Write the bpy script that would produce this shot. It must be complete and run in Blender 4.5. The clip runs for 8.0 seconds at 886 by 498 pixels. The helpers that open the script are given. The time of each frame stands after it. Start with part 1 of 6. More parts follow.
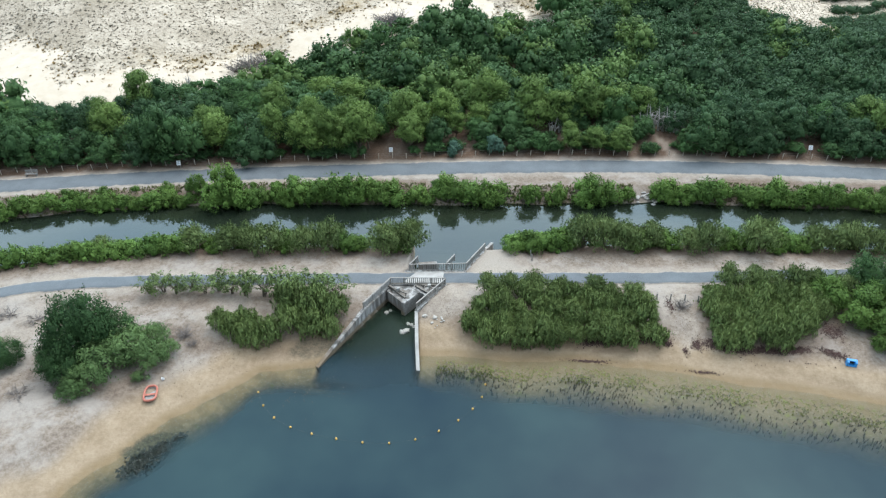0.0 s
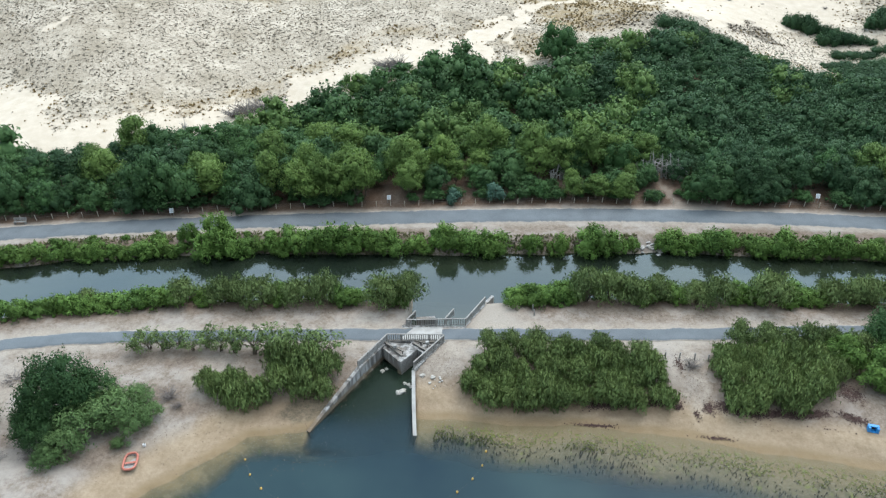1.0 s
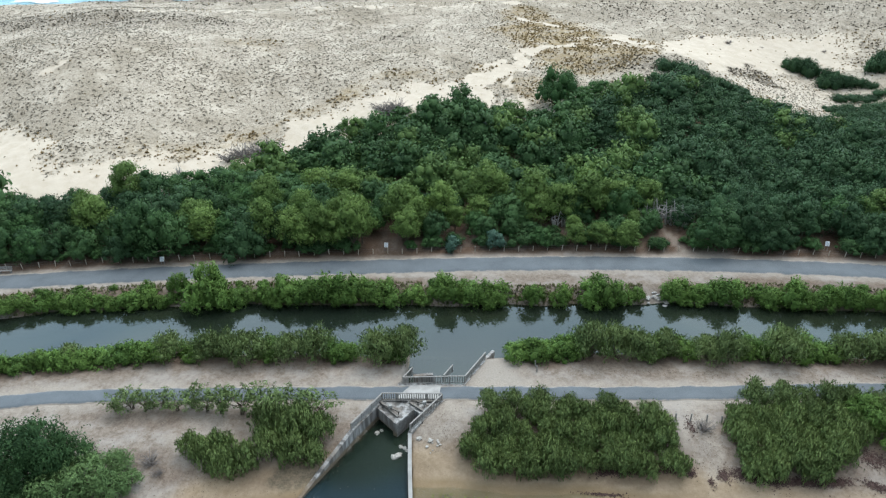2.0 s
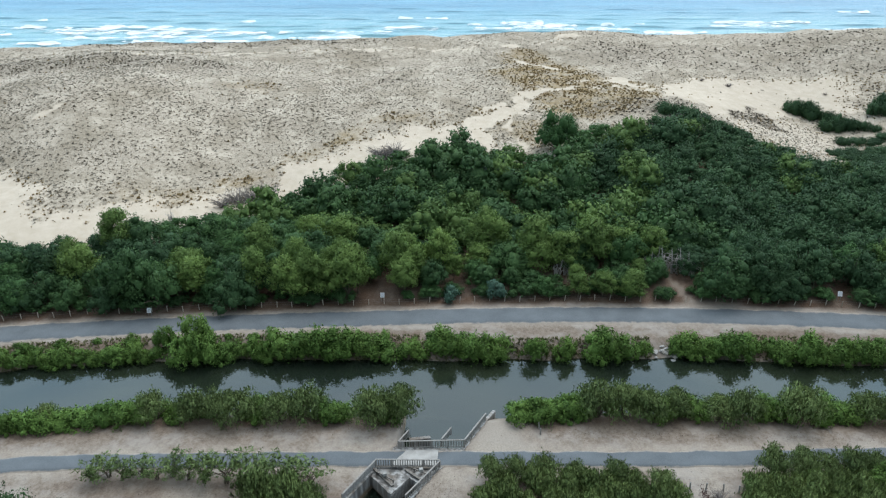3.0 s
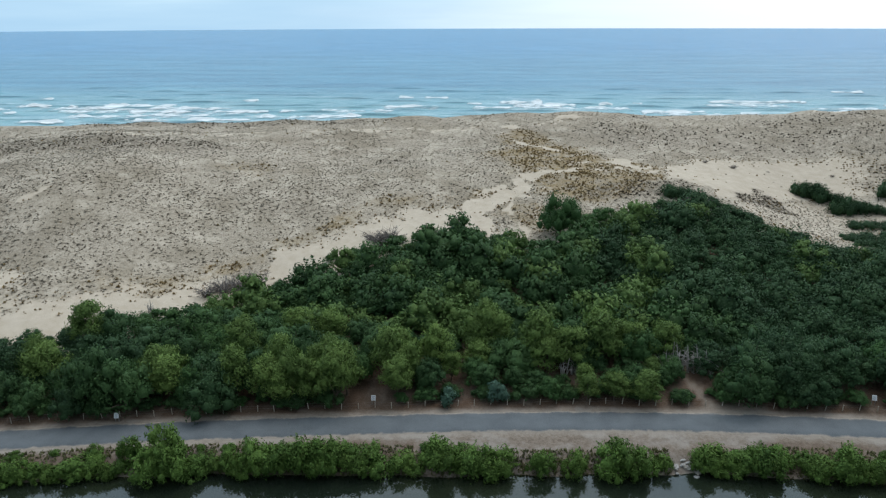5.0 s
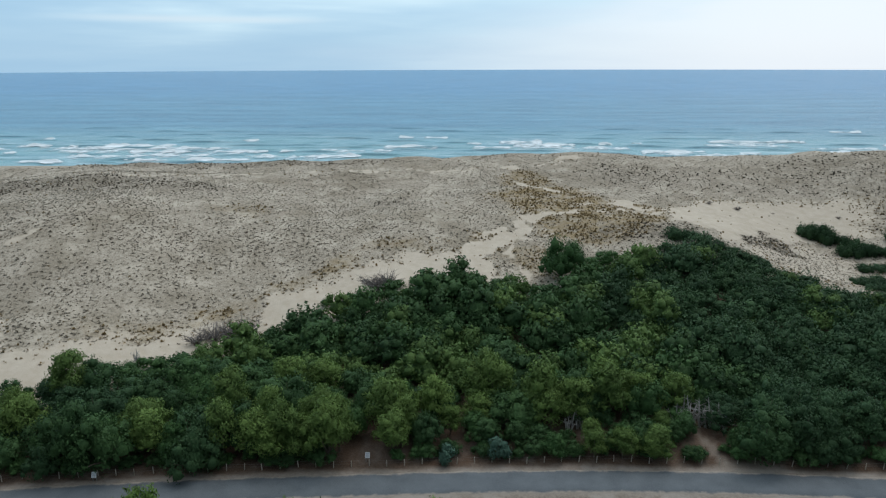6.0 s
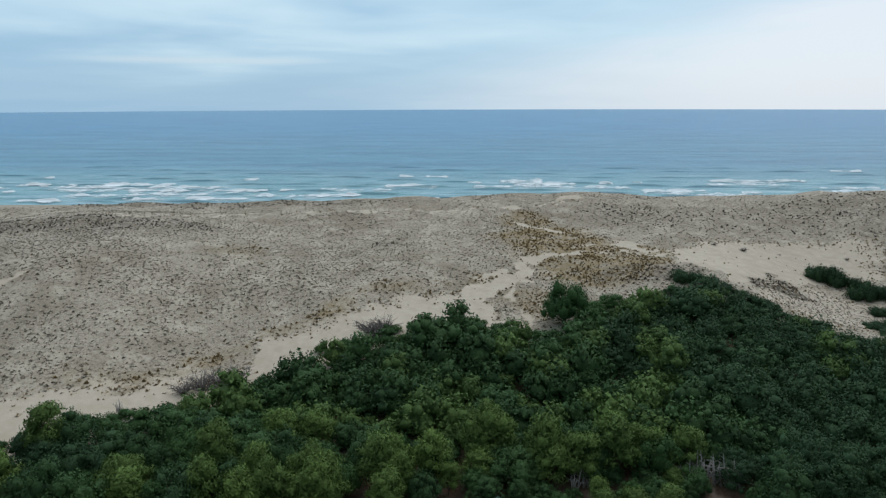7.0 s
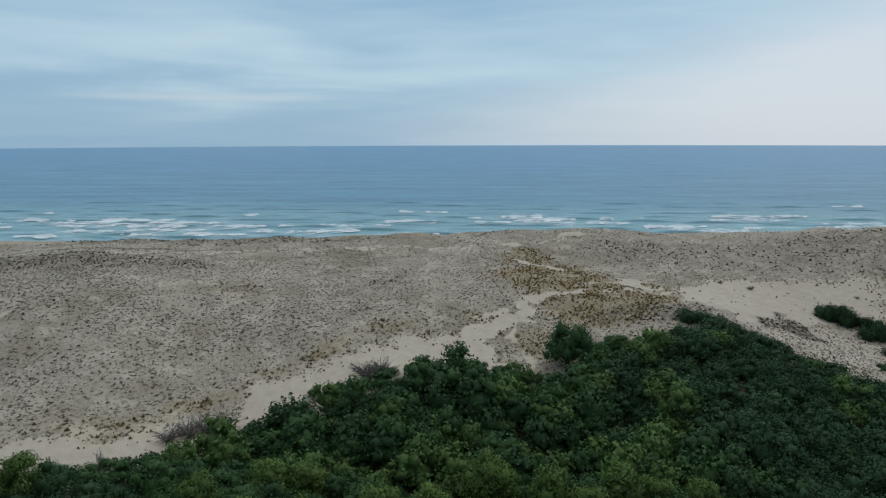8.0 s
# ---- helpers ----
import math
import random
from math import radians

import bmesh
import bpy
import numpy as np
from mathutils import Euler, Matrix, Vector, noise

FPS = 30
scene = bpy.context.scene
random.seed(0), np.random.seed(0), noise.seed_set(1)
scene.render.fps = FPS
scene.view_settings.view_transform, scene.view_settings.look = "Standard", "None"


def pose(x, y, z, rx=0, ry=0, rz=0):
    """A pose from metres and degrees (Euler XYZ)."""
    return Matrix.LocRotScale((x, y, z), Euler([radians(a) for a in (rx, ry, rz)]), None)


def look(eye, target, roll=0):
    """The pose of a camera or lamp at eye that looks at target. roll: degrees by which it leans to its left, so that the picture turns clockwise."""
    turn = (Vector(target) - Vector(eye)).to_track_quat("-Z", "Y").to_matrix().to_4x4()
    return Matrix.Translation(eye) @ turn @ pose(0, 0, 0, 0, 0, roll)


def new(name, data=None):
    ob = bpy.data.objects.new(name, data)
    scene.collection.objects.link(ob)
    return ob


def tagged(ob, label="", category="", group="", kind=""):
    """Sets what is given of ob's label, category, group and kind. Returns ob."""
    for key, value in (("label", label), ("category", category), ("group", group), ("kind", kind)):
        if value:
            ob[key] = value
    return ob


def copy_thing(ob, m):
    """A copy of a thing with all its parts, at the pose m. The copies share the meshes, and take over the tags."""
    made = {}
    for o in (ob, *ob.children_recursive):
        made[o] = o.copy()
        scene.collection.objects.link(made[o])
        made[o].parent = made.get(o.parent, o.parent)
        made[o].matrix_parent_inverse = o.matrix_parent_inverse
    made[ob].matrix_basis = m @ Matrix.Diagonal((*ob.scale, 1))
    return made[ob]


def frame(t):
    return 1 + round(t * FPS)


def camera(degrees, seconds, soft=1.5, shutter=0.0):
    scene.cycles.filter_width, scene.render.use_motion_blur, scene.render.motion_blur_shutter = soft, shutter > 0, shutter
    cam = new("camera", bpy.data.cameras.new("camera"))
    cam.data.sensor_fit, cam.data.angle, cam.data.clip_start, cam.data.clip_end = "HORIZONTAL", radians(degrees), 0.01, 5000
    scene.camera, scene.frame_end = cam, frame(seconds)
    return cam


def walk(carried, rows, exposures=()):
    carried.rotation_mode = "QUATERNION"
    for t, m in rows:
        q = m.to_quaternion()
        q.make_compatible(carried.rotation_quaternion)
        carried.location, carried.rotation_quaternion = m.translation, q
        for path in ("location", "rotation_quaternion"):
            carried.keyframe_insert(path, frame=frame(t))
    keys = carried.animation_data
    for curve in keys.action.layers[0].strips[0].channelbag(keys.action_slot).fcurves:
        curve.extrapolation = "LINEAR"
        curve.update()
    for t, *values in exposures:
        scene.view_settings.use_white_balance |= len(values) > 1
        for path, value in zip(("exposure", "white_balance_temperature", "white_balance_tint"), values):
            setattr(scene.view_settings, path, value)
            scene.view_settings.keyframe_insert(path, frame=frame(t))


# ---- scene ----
cam = camera(67.0, 8.0, 1.25, 0.12)
PATH = [
    (0, (0.094, 13.206, 55.091), (0.0, 14.855, 53.963), -0.4),
    (0.5, (0.091, 15.053, 55.103), (-0.005, 16.732, 54.02), -0.4),
    (1, (0.065, 17.167, 55.263), (-0.032, 18.874, 54.226), -0.3),
    (1.5, (0.102, 19.048, 55.313), (0.003, 20.782, 54.322), -0.3),
    (3, (0.06, 25.483, 55.54), (-0.041, 27.292, 54.695), -0.3),
    (3.5, (0.101, 27.462, 55.599), (-0.002, 29.293, 54.801), -0.3),
    (4, (0.025, 29.717, 55.611), (-0.077, 31.57, 54.865), -0.2),
    (4.5, (0.093, 31.799, 55.823), (-0.011, 33.67, 55.125), -0.2),
    (6, (0.174, 38.231, 55.91), (0.066, 40.154, 55.371), -0.2),
    (6.5, (0.216, 40.427, 55.896), (0.107, 42.364, 55.409), -0.2),
    (7, (0.29, 42.786, 55.918), (0.179, 44.736, 55.488), -0.2),
    (7.5, (0.35, 44.9, 55.92), (0.237, 46.861, 55.543), -0.2),
    (8, (0.37, 47.051, 55.9), (0.257, 49.02, 55.572), -0.2),
]
EXPOSURES = [(0.0, 1.14, 6400, 10), (1.5, 0.93, 6400, 10), (3.0, 0.57, 6400, 10), (4.5, 0.17, 6470, 10), (6.0, -0.23, 6450, 10), (7.2, -0.45, 6430, 10), (8.0, -0.66, 6420, 10)]
walk(cam, [(t, look(eye, target, roll)) for t, eye, target, roll in PATH], EXPOSURES)

# ---- sky and sun ----
world = bpy.data.worlds.new("overcast_sky")
scene.world = world
world.use_nodes = True
wt = world.node_tree
wt.nodes.clear()


def wnode(kind, **sockets):
    n = wt.nodes.new(kind)
    for key, value in sockets.items():
        n.inputs[key.replace("_", " ")].default_value = value
    return n


SUN_ELEVATION, SUN_TURN = radians(58), radians(30)
sky = wnode("ShaderNodeTexSky")
sky.sky_type, sky.sun_disc = "NISHITA", False
sky.sun_elevation, sky.sun_rotation = SUN_ELEVATION, SUN_TURN
sky_dim = wnode("ShaderNodeVectorMath")
sky_dim.operation = "SCALE"
sky_dim.inputs["Scale"].default_value = 0.1
wt.links.new(sky.outputs[0], sky_dim.inputs[0])
coord = wnode("ShaderNodeTexCoord")
squash = wnode("ShaderNodeMapping")
squash.inputs["Scale"].default_value = (1.0, 1.0, 8.0)
wt.links.new(coord.outputs["Generated"], squash.inputs[0])
cloud = wnode("ShaderNodeTexNoise", Scale=2.3, Detail=4.0, Roughness=0.5, Distortion=0.3)
wt.links.new(squash.outputs[0], cloud.inputs["Vector"])
# the cloud deck seen in perspective: layers crowd together towards the horizon
apart_xyz = wnode("ShaderNodeSeparateXYZ")
wt.links.new(coord.outputs["Generated"], apart_xyz.inputs[0])
rise = wnode("ShaderNodeMath")
rise.operation = "ADD"
rise.inputs[1].default_value = 0.09
wt.links.new(apart_xyz.outputs["Z"], rise.inputs[0])
deck = wnode("ShaderNodeVectorMath")
deck.operation = "DIVIDE"
wt.links.new(coord.outputs["Generated"], deck.inputs[0])
wt.links.new(rise.outputs[0], deck.inputs[1])
layer = wnode("ShaderNodeTexNoise", Scale=0.6, Detail=5.0, Roughness=0.48, Distortion=0.15)
wt.links.new(deck.outputs[0], layer.inputs["Vector"])
layers = wnode("ShaderNodeMixRGB")
layers.inputs[0].default_value = 0.35
wt.links.new(cloud.outputs[0], layers.inputs[1])
wt.links.new(layer.outputs[0], layers.inputs[2])
ramp = wt.nodes.new("ShaderNodeValToRGB")
ramp.color_ramp.elements[0].position, ramp.color_ramp.elements[0].color = 0.36, (0.45, 0.71, 0.94, 1)
ramp.color_ramp.elements[1].position, ramp.color_ramp.elements[1].color = 0.64, (0.73, 0.97, 1.11, 1)
wt.links.new(layers.outputs[0], ramp.inputs[0])
# a bright wedge of thin cloud low over the sea, widening towards the hidden sun, and a grey-blue bank beside it
def wmath(op, a, b):
    n = wnode("ShaderNodeMath")
    n.operation = op
    for slot, value in zip(n.inputs, (a, b)):
        if isinstance(value, (int, float)):
            slot.default_value = value
        else:
            wt.links.new(value, slot)
    return n.outputs[0]


def wband(value, lo, hi, to_lo=0.0, to_hi=1.0):
    n = wnode("ShaderNodeMapRange", From_Min=lo, From_Max=hi, To_Min=to_lo, To_Max=to_hi)
    n.interpolation_type = "SMOOTHSTEP"
    wt.links.new(value, n.inputs[0])
    return n.outputs[0]


def wtint(factor, below, colour):
    n = wt.nodes.new("ShaderNodeMixRGB")
    n.inputs[2].default_value = (*colour, 1)
    wt.links.new(factor, n.inputs[0])
    wt.links.new(below, n.inputs[1])
    return n.outputs[0]


east, up = apart_xyz.outputs["X"], wmath("ADD", apart_xyz.outputs["Z"], wmath("MULTIPLY", wmath("SUBTRACT", cloud.outputs[0], 0.5), 0.26))
wedge_top = wmath("ADD", wmath("MULTIPLY", east, 0.30), 0.035)
wedge = wmath("MULTIPLY", wband(wmath("SUBTRACT", wedge_top, up), -0.06, 0.07), wband(east, -0.2, 0.45, 0.2, 1.0))
bank = wmath("MULTIPLY", wband(up, 0.115, 0.015, 0.0, 0.75), wband(east, 0.25, -0.35, 0.0, 1.0))
streak_at = wmath("SUBTRACT", apart_xyz.outputs["Z"], 0.056)
streak = wmath("MULTIPLY", wband(wmath("ABSOLUTE", streak_at, 0.0), 0.007, 0.0), wmath("MULTIPLY", wband(wmath("ABSOLUTE", wmath("ADD", east, 0.37), 0.0), 0.19, 0.05), 0.75))
shade = wtint(bank, ramp.outputs[0], (0.385, 0.64, 0.885))
shade = wtint(streak, shade, (0.74, 0.9, 1.02))
shade = wtint(wedge, shade, (0.95, 1.04, 1.13))
veil = wt.nodes.new("ShaderNodeMixRGB")
veil.inputs[0].default_value = 0.85
wt.links.new(sky_dim.outputs[0], veil.inputs[1])
wt.links.new(shade, veil.inputs[2])
# unseen sky behind the camera, darkened to dim surfaces that face it
inland = wnode("ShaderNodeMapRange", From_Min=-0.8, From_Max=0.35, To_Min=0.22, To_Max=1.12)
wt.links.new(apart_xyz.outputs["Y"], inland.inputs[0])
# an overcast sky is brightest overhead
zenith = wnode("ShaderNodeMapRange", From_Min=0.22, From_Max=0.8, To_Min=1.0, To_Max=1.75)
wt.links.new(apart_xyz.outputs["Z"], zenith.inputs[0])
gain = wnode("ShaderNodeMath")
gain.operation = "MULTIPLY"
wt.links.new(inland.outputs[0], gain.inputs[0])
wt.links.new(zenith.outputs[0], gain.inputs[1])
white = wnode("ShaderNodeMapRange", From_Min=0.5, From_Max=0.85, To_Min=0.0, To_Max=0.9)
wt.links.new(apart_xyz.outputs["Z"], white.inputs[0])
overhead = wt.nodes.new("ShaderNodeMixRGB")
overhead.inputs[2].default_value = (0.76, 0.80, 0.83, 1)
wt.links.new(white.outputs[0], overhead.inputs[0])
wt.links.new(veil.outputs[0], overhead.inputs[1])
back = wnode("ShaderNodeBackground")
wt.links.new(gain.outputs[0], back.inputs["Strength"])
wt.links.new(overhead.outputs[0], back.inputs[0])
wt.links.new(back.outputs[0], wnode("ShaderNodeOutputWorld").inputs[0])

sun = new("sun", bpy.data.lights.new("sun", "SUN"))
sun.data.energy, sun.data.angle, sun.data.color = 0.85, radians(25), (1.0, 0.95, 0.88)
sun.matrix_world = look((0, 0, 0), (-math.sin(SUN_TURN) * math.cos(SUN_ELEVATION), -math.cos(SUN_TURN) * math.cos(SUN_ELEVATION), -math.sin(SUN_ELEVATION)))


# ---- materials ----
class Mat:
    """A node material with a Principled surface, and short ways to add nodes."""

    def __init__(self, name, rough=0.8, metal=0.0, specular=0.3):
        self.m = bpy.data.materials.new(name)
        self.m.use_nodes = True
        self.nt = self.m.node_tree
        self.bsdf = self.nt.nodes["Principled BSDF"]
        self.bsdf.inputs["Roughness"].default_value = rough
        self.bsdf.inputs["Metallic"].default_value = metal
        self.bsdf.inputs["Specular IOR Level"].default_value = specular
        self.out = self.nt.nodes["Material Output"]
        geo = self.node("ShaderNodeNewGeometry")
        self.pos, self.island = geo.outputs["Position"], geo.outputs["Random Per Island"]

    def node(self, kind, **sockets):
        n = self.nt.nodes.new(kind)
        for key, value in sockets.items():
            n.inputs[key.replace("_", " ")].default_value = value
        return n

    def link(self, a, b):
        self.nt.links.new(a, b)

    def noise(self, scale, detail=4.0, rough=0.55, stretch=None, distortion=0.0):
        n = self.node("ShaderNodeTexNoise", Scale=scale, Detail=detail, Roughness=rough, Distortion=distortion)
        if stretch:
            mp = self.node("ShaderNodeMapping")
            mp.inputs["Scale"].default_value = stretch
            self.link(self.pos, mp.inputs[0])
            self.link(mp.outputs[0], n.inputs["Vector"])
        else:
            self.link(self.pos, n.inputs["Vector"])
        return n.outputs[0]

    def band(self, value, lo, hi, to_lo=0.0, to_hi=1.0):
        n = self.node("ShaderNodeMapRange", From_Min=lo, From_Max=hi, To_Min=to_lo, To_Max=to_hi)
        self.link(value, n.inputs[0])
        return n.outputs[0]

    def math(self, op, a, b):
        n = self.node("ShaderNodeMath")
        n.operation = op
        for slot, v in zip(n.inputs, (a, b)):
            if isinstance(v, (int, float)):
                slot.default_value = v
            else:
                self.link(v, slot)
        return n.outputs[0]

    def mix(self, factor, a, b):
        n = self.node("ShaderNodeMixRGB")
        for slot, v in zip(n.inputs, (factor, a, b)):
            if isinstance(v, (int, float)):
                slot.default_value = v
            elif isinstance(v, tuple):
                slot.default_value = (*v, 1.0)
            else:
                self.link(v, slot)
        return n.outputs[0]

    def attr(self, name):
        n = self.node("ShaderNodeAttribute")
        n.attribute_name = name
        return n.outputs["Fac"]

    def random(self):
        return self.node("ShaderNodeObjectInfo").outputs["Random"]

    def color(self, c):
        if isinstance(c, tuple):
            self.bsdf.inputs["Base Color"].default_value = (*c, 1.0)
        else:
            self.link(c, self.bsdf.inputs["Base Color"])
        return self

    def bump(self, value, strength=0.4, distance=0.05):
        n = self.node("ShaderNodeBump", Strength=strength, Distance=distance)
        self.link(value, n.inputs["Height"])
        self.link(n.outputs[0], self.bsdf.inputs["Normal"])
        return self


def leaf_material(name, dark, light, tone=None, tint=False, through_light=0.15, grain=0.34):
    """Leaves: each leaf spray differs a little, each plant more."""
    m = Mat(name, 0.62, 0.0, 0.14)
    plant = m.attr("tint") if tint else m.random()
    patch = m.band(m.noise(0.5, 3.0), 0.36, 0.66)
    share = m.math("ADD", m.math("MULTIPLY", plant, 0.5), m.math("ADD", m.math("MULTIPLY", patch, 0.24), m.math("MULTIPLY", m.island, grain)))
    spray = m.mix(share, dark, light)
    spray = m.mix(m.math("MULTIPLY", m.band(m.noise(5.0, 3.0, 0.7), 0.58, 0.42), 0.35), spray, tuple(0.6 * d for d in dark))
    m.color(m.mix(m.math("MULTIPLY", m.math("FRACT", m.math("MULTIPLY", plant, 7.31), 0.0), 0.3), spray, tone or tuple(0.75 * d + 0.25 * c for d, c in zip(dark, light))))
    m.bump(m.noise(7.0, 3.0, 0.7), 0.7, 0.16)
    leaf = m.node("ShaderNodeBsdfTranslucent")
    m.link(m.bsdf.inputs["Base Color"].links[0].from_socket, leaf.inputs[0])
    both = m.node("ShaderNodeMixShader", Fac=through_light)
    m.link(m.bsdf.outputs[0], both.inputs[1])
    m.link(leaf.outputs[0], both.inputs[2])
    m.link(both.outputs[0], m.out.inputs[0])
    return m.m


def plain_material(name, a, b, scale=3.0, rough=0.8, metal=0.0, specular=0.3, fine=40.0, bump=0.3):
    """Two tones in patches, a fine grain and a little relief."""
    m = Mat(name, rough, metal, specular)
    c = m.mix(m.band(m.noise(scale), 0.35, 0.65), a, b)
    grain = m.noise(fine, 3.0)
    c = m.mix(m.math("MULTIPLY", m.band(grain, 0.3, 0.7), 0.35), c, tuple(0.55 * v for v in a))
    return m.color(c).bump(grain, bump, 0.02).m


def streaked_concrete():
    m = Mat("stained_concrete", 0.9, 0.0, 0.25)
    streak, patch, fine = m.noise(1.6, 4.0, 0.6, (1.0, 1.0, 0.12)), m.noise(0.5, 4.0), m.noise(14.0, 4.0, 0.65)
    c = m.mix(m.band(streak, 0.40, 0.60), (0.11, 0.105, 0.10), (0.40, 0.395, 0.385))
    c = m.mix(m.math("MULTIPLY", m.band(patch, 0.45, 0.62), 0.6), c, (0.17, 0.135, 0.105))
    c = m.mix(m.math("MULTIPLY", m.band(fine, 0.45, 0.7), 0.3), c, (0.10, 0.10, 0.10))
    level = m.node("ShaderNodeSeparateXYZ")
    m.link(m.pos, level.inputs[0])
    tide = m.math("ADD", level.outputs["Z"], m.math("MULTIPLY", patch, 0.4))
    c = m.mix(m.band(tide, 0.95, 0.6), c, m.mix(m.band(fine, 0.4, 0.6), (0.12, 0.092, 0.062), (0.20, 0.155, 0.11)))
    return m.color(c).bump(fine, 0.35, 0.02).m


def ground_material():
    m = Mat("ground_sand_soil", 0.95, 0.0, 0.15)
    big, mid, fine = m.noise(0.06, 5.0), m.noise(0.45, 5.0, 0.6), m.noise(5.0, 4.0, 0.65)
    grit = m.noise(2.2, 8.0, 0.75)
    soil = m.mix(m.band(grit, 0.40, 0.60), (0.152, 0.121, 0.096), (0.255, 0.214, 0.178))
    soil = m.mix(m.math("MULTIPLY", m.band(m.noise(0.22, 6.0, 0.65), 0.46, 0.6), 0.62), soil, (0.335, 0.308, 0.28))
    soil = m.mix(m.math("MULTIPLY", m.band(m.noise(0.6, 8.0, 0.75), 0.55, 0.68), 0.55), soil, (0.135, 0.10, 0.08))
    beach = m.mix(m.band(m.math("ADD", m.math("MULTIPLY", mid, 0.5), m.math("MULTIPLY", grit, 0.5)), 0.38, 0.62), (0.215, 0.16, 0.105), (0.325, 0.255, 0.18))
    dune = m.mix(m.band(mid, 0.35, 0.7), (0.475, 0.402, 0.315), (0.555, 0.482, 0.392))
    c = m.mix(m.attr("dune"), soil, dune)
    # between the clumps: thin grey grass, moss and dead stalks over the sand
    frayed = m.math("ADD", m.attr("grass"), m.math("MULTIPLY", m.math("SUBTRACT", m.noise(0.7, 7.0, 0.72), 0.5), 1.7))
    cover = m.math("MULTIPLY", m.band(frayed, 0.35, 0.75), m.band(m.attr("grass"), 0.0, 0.2))
    thin = m.noise(2.6, 6.0, 0.72)
    grass = m.mix(m.band(thin, 0.38, 0.62), (0.275, 0.234, 0.18), (0.49, 0.425, 0.345))
    grass = m.mix(m.math("MULTIPLY", m.band(big, 0.44, 0.62), 0.55), grass, m.mix(m.band(fine, 0.4, 0.6), (0.17, 0.14, 0.095), (0.30, 0.25, 0.185)))
    grass = m.mix(m.math("MULTIPLY", m.band(m.noise(0.16, 5.0, 0.6), 0.48, 0.64), 0.6), grass, (0.55, 0.48, 0.39))
    c = m.mix(cover, c, grass)
    speck = m.band(m.noise(1.1, 5.0, 0.7), 0.53, 0.61)
    c = m.mix(m.math("MULTIPLY", m.math("MULTIPLY", cover, speck), 0.7), c, (0.185, 0.158, 0.118))
    dry = m.math("MULTIPLY", m.attr("ochre"), m.band(m.noise(0.45, 6.0, 0.7), 0.37, 0.57))
    c = m.mix(m.math("MULTIPLY", dry, 0.94), c, m.mix(m.band(thin, 0.38, 0.62), (0.185, 0.134, 0.062), (0.33, 0.244, 0.132)))
    heather = m.math("MULTIPLY", m.attr("scrub"), m.band(m.noise(0.8, 6.0, 0.7), 0.4, 0.56))
    c = m.mix(m.math("MULTIPLY", heather, 0.8), c, m.mix(m.band(fine, 0.4, 0.6), (0.10, 0.085, 0.065), (0.21, 0.175, 0.135)))
    c = m.mix(m.attr("beach"), c, beach)
    wet = m.math("MULTIPLY", m.attr("wet"), m.band(m.noise(0.9, 4.0), 0.25, 0.6, 0.6, 1.0))
    c = m.mix(wet, c, (0.20, 0.145, 0.085))
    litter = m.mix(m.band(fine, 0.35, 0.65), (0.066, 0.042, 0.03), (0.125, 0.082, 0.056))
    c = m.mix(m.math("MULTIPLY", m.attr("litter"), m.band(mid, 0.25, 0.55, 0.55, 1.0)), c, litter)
    gravel = m.mix(m.band(fine, 0.3, 0.7), (0.245, 0.212, 0.178), (0.315, 0.28, 0.243))
    c = m.mix(m.attr("gravel"), c, gravel)
    verge = m.math("MULTIPLY", m.attr("verge"), m.band(m.noise(0.5, 6.0, 0.7), 0.36, 0.6))
    c = m.mix(verge, c, m.mix(m.band(fine, 0.35, 0.65), (0.255, 0.218, 0.18), (0.35, 0.31, 0.265)))
    weed = m.mix(m.band(m.noise(1.7, 7.0, 0.75), 0.40, 0.62), (0.195, 0.155, 0.105), (0.115, 0.098, 0.062))
    weed = m.mix(m.band(m.noise(0.8, 7.0, 0.75), 0.56, 0.66), weed, (0.165, 0.17, 0.055))
    c = m.mix(m.attr("weed"), c, weed)
    algae = m.math("MULTIPLY", m.attr("algae"), m.band(m.math("ADD", m.noise(0.4, 7.0, 0.72), m.math("MULTIPLY", m.attr("algae"), 0.2)), 0.52, 0.66))
    c = m.mix(algae, c, m.mix(m.band(fine, 0.4, 0.6), (0.045, 0.045, 0.032), (0.10, 0.09, 0.062)))
    # bed darkens with depth: light lost in the water, painted into its colour
    deep_bed = m.mix(m.band(m.noise(0.05, 3.0), 0.35, 0.65), (0.022, 0.04, 0.053), (0.036, 0.054, 0.066))
    c = m.mix(m.attr("deep_bed"), c, deep_bed)
    return m.color(c).bump(m.math("ADD", m.math("MULTIPLY", mid, 0.7), m.math("MULTIPLY", fine, 0.3)), 0.6, 0.25).m


def road_material():
    m = Mat("asphalt", 0.85, 0.0, 0.3)
    fine, mid = m.noise(18.0, 4.0, 0.7), m.noise(0.35, 4.0)
    c = m.mix(m.band(mid, 0.35, 0.68), (0.076, 0.09, 0.102), (0.108, 0.124, 0.138))
    c = m.mix(m.math("MULTIPLY", m.band(fine, 0.4, 0.7), 0.35), c, (0.23, 0.235, 0.24))
    across = m.attr("across")
    edge = m.math("ADD", across, m.math("MULTIPLY", m.math("SUBTRACT", m.noise(0.8, 5.0, 0.65), 0.5), 0.55))
    c = m.mix(m.band(edge, 0.80, 0.98), c, (0.34, 0.295, 0.25))
    return m.color(c).bump(fine, 0.3, 0.01).m


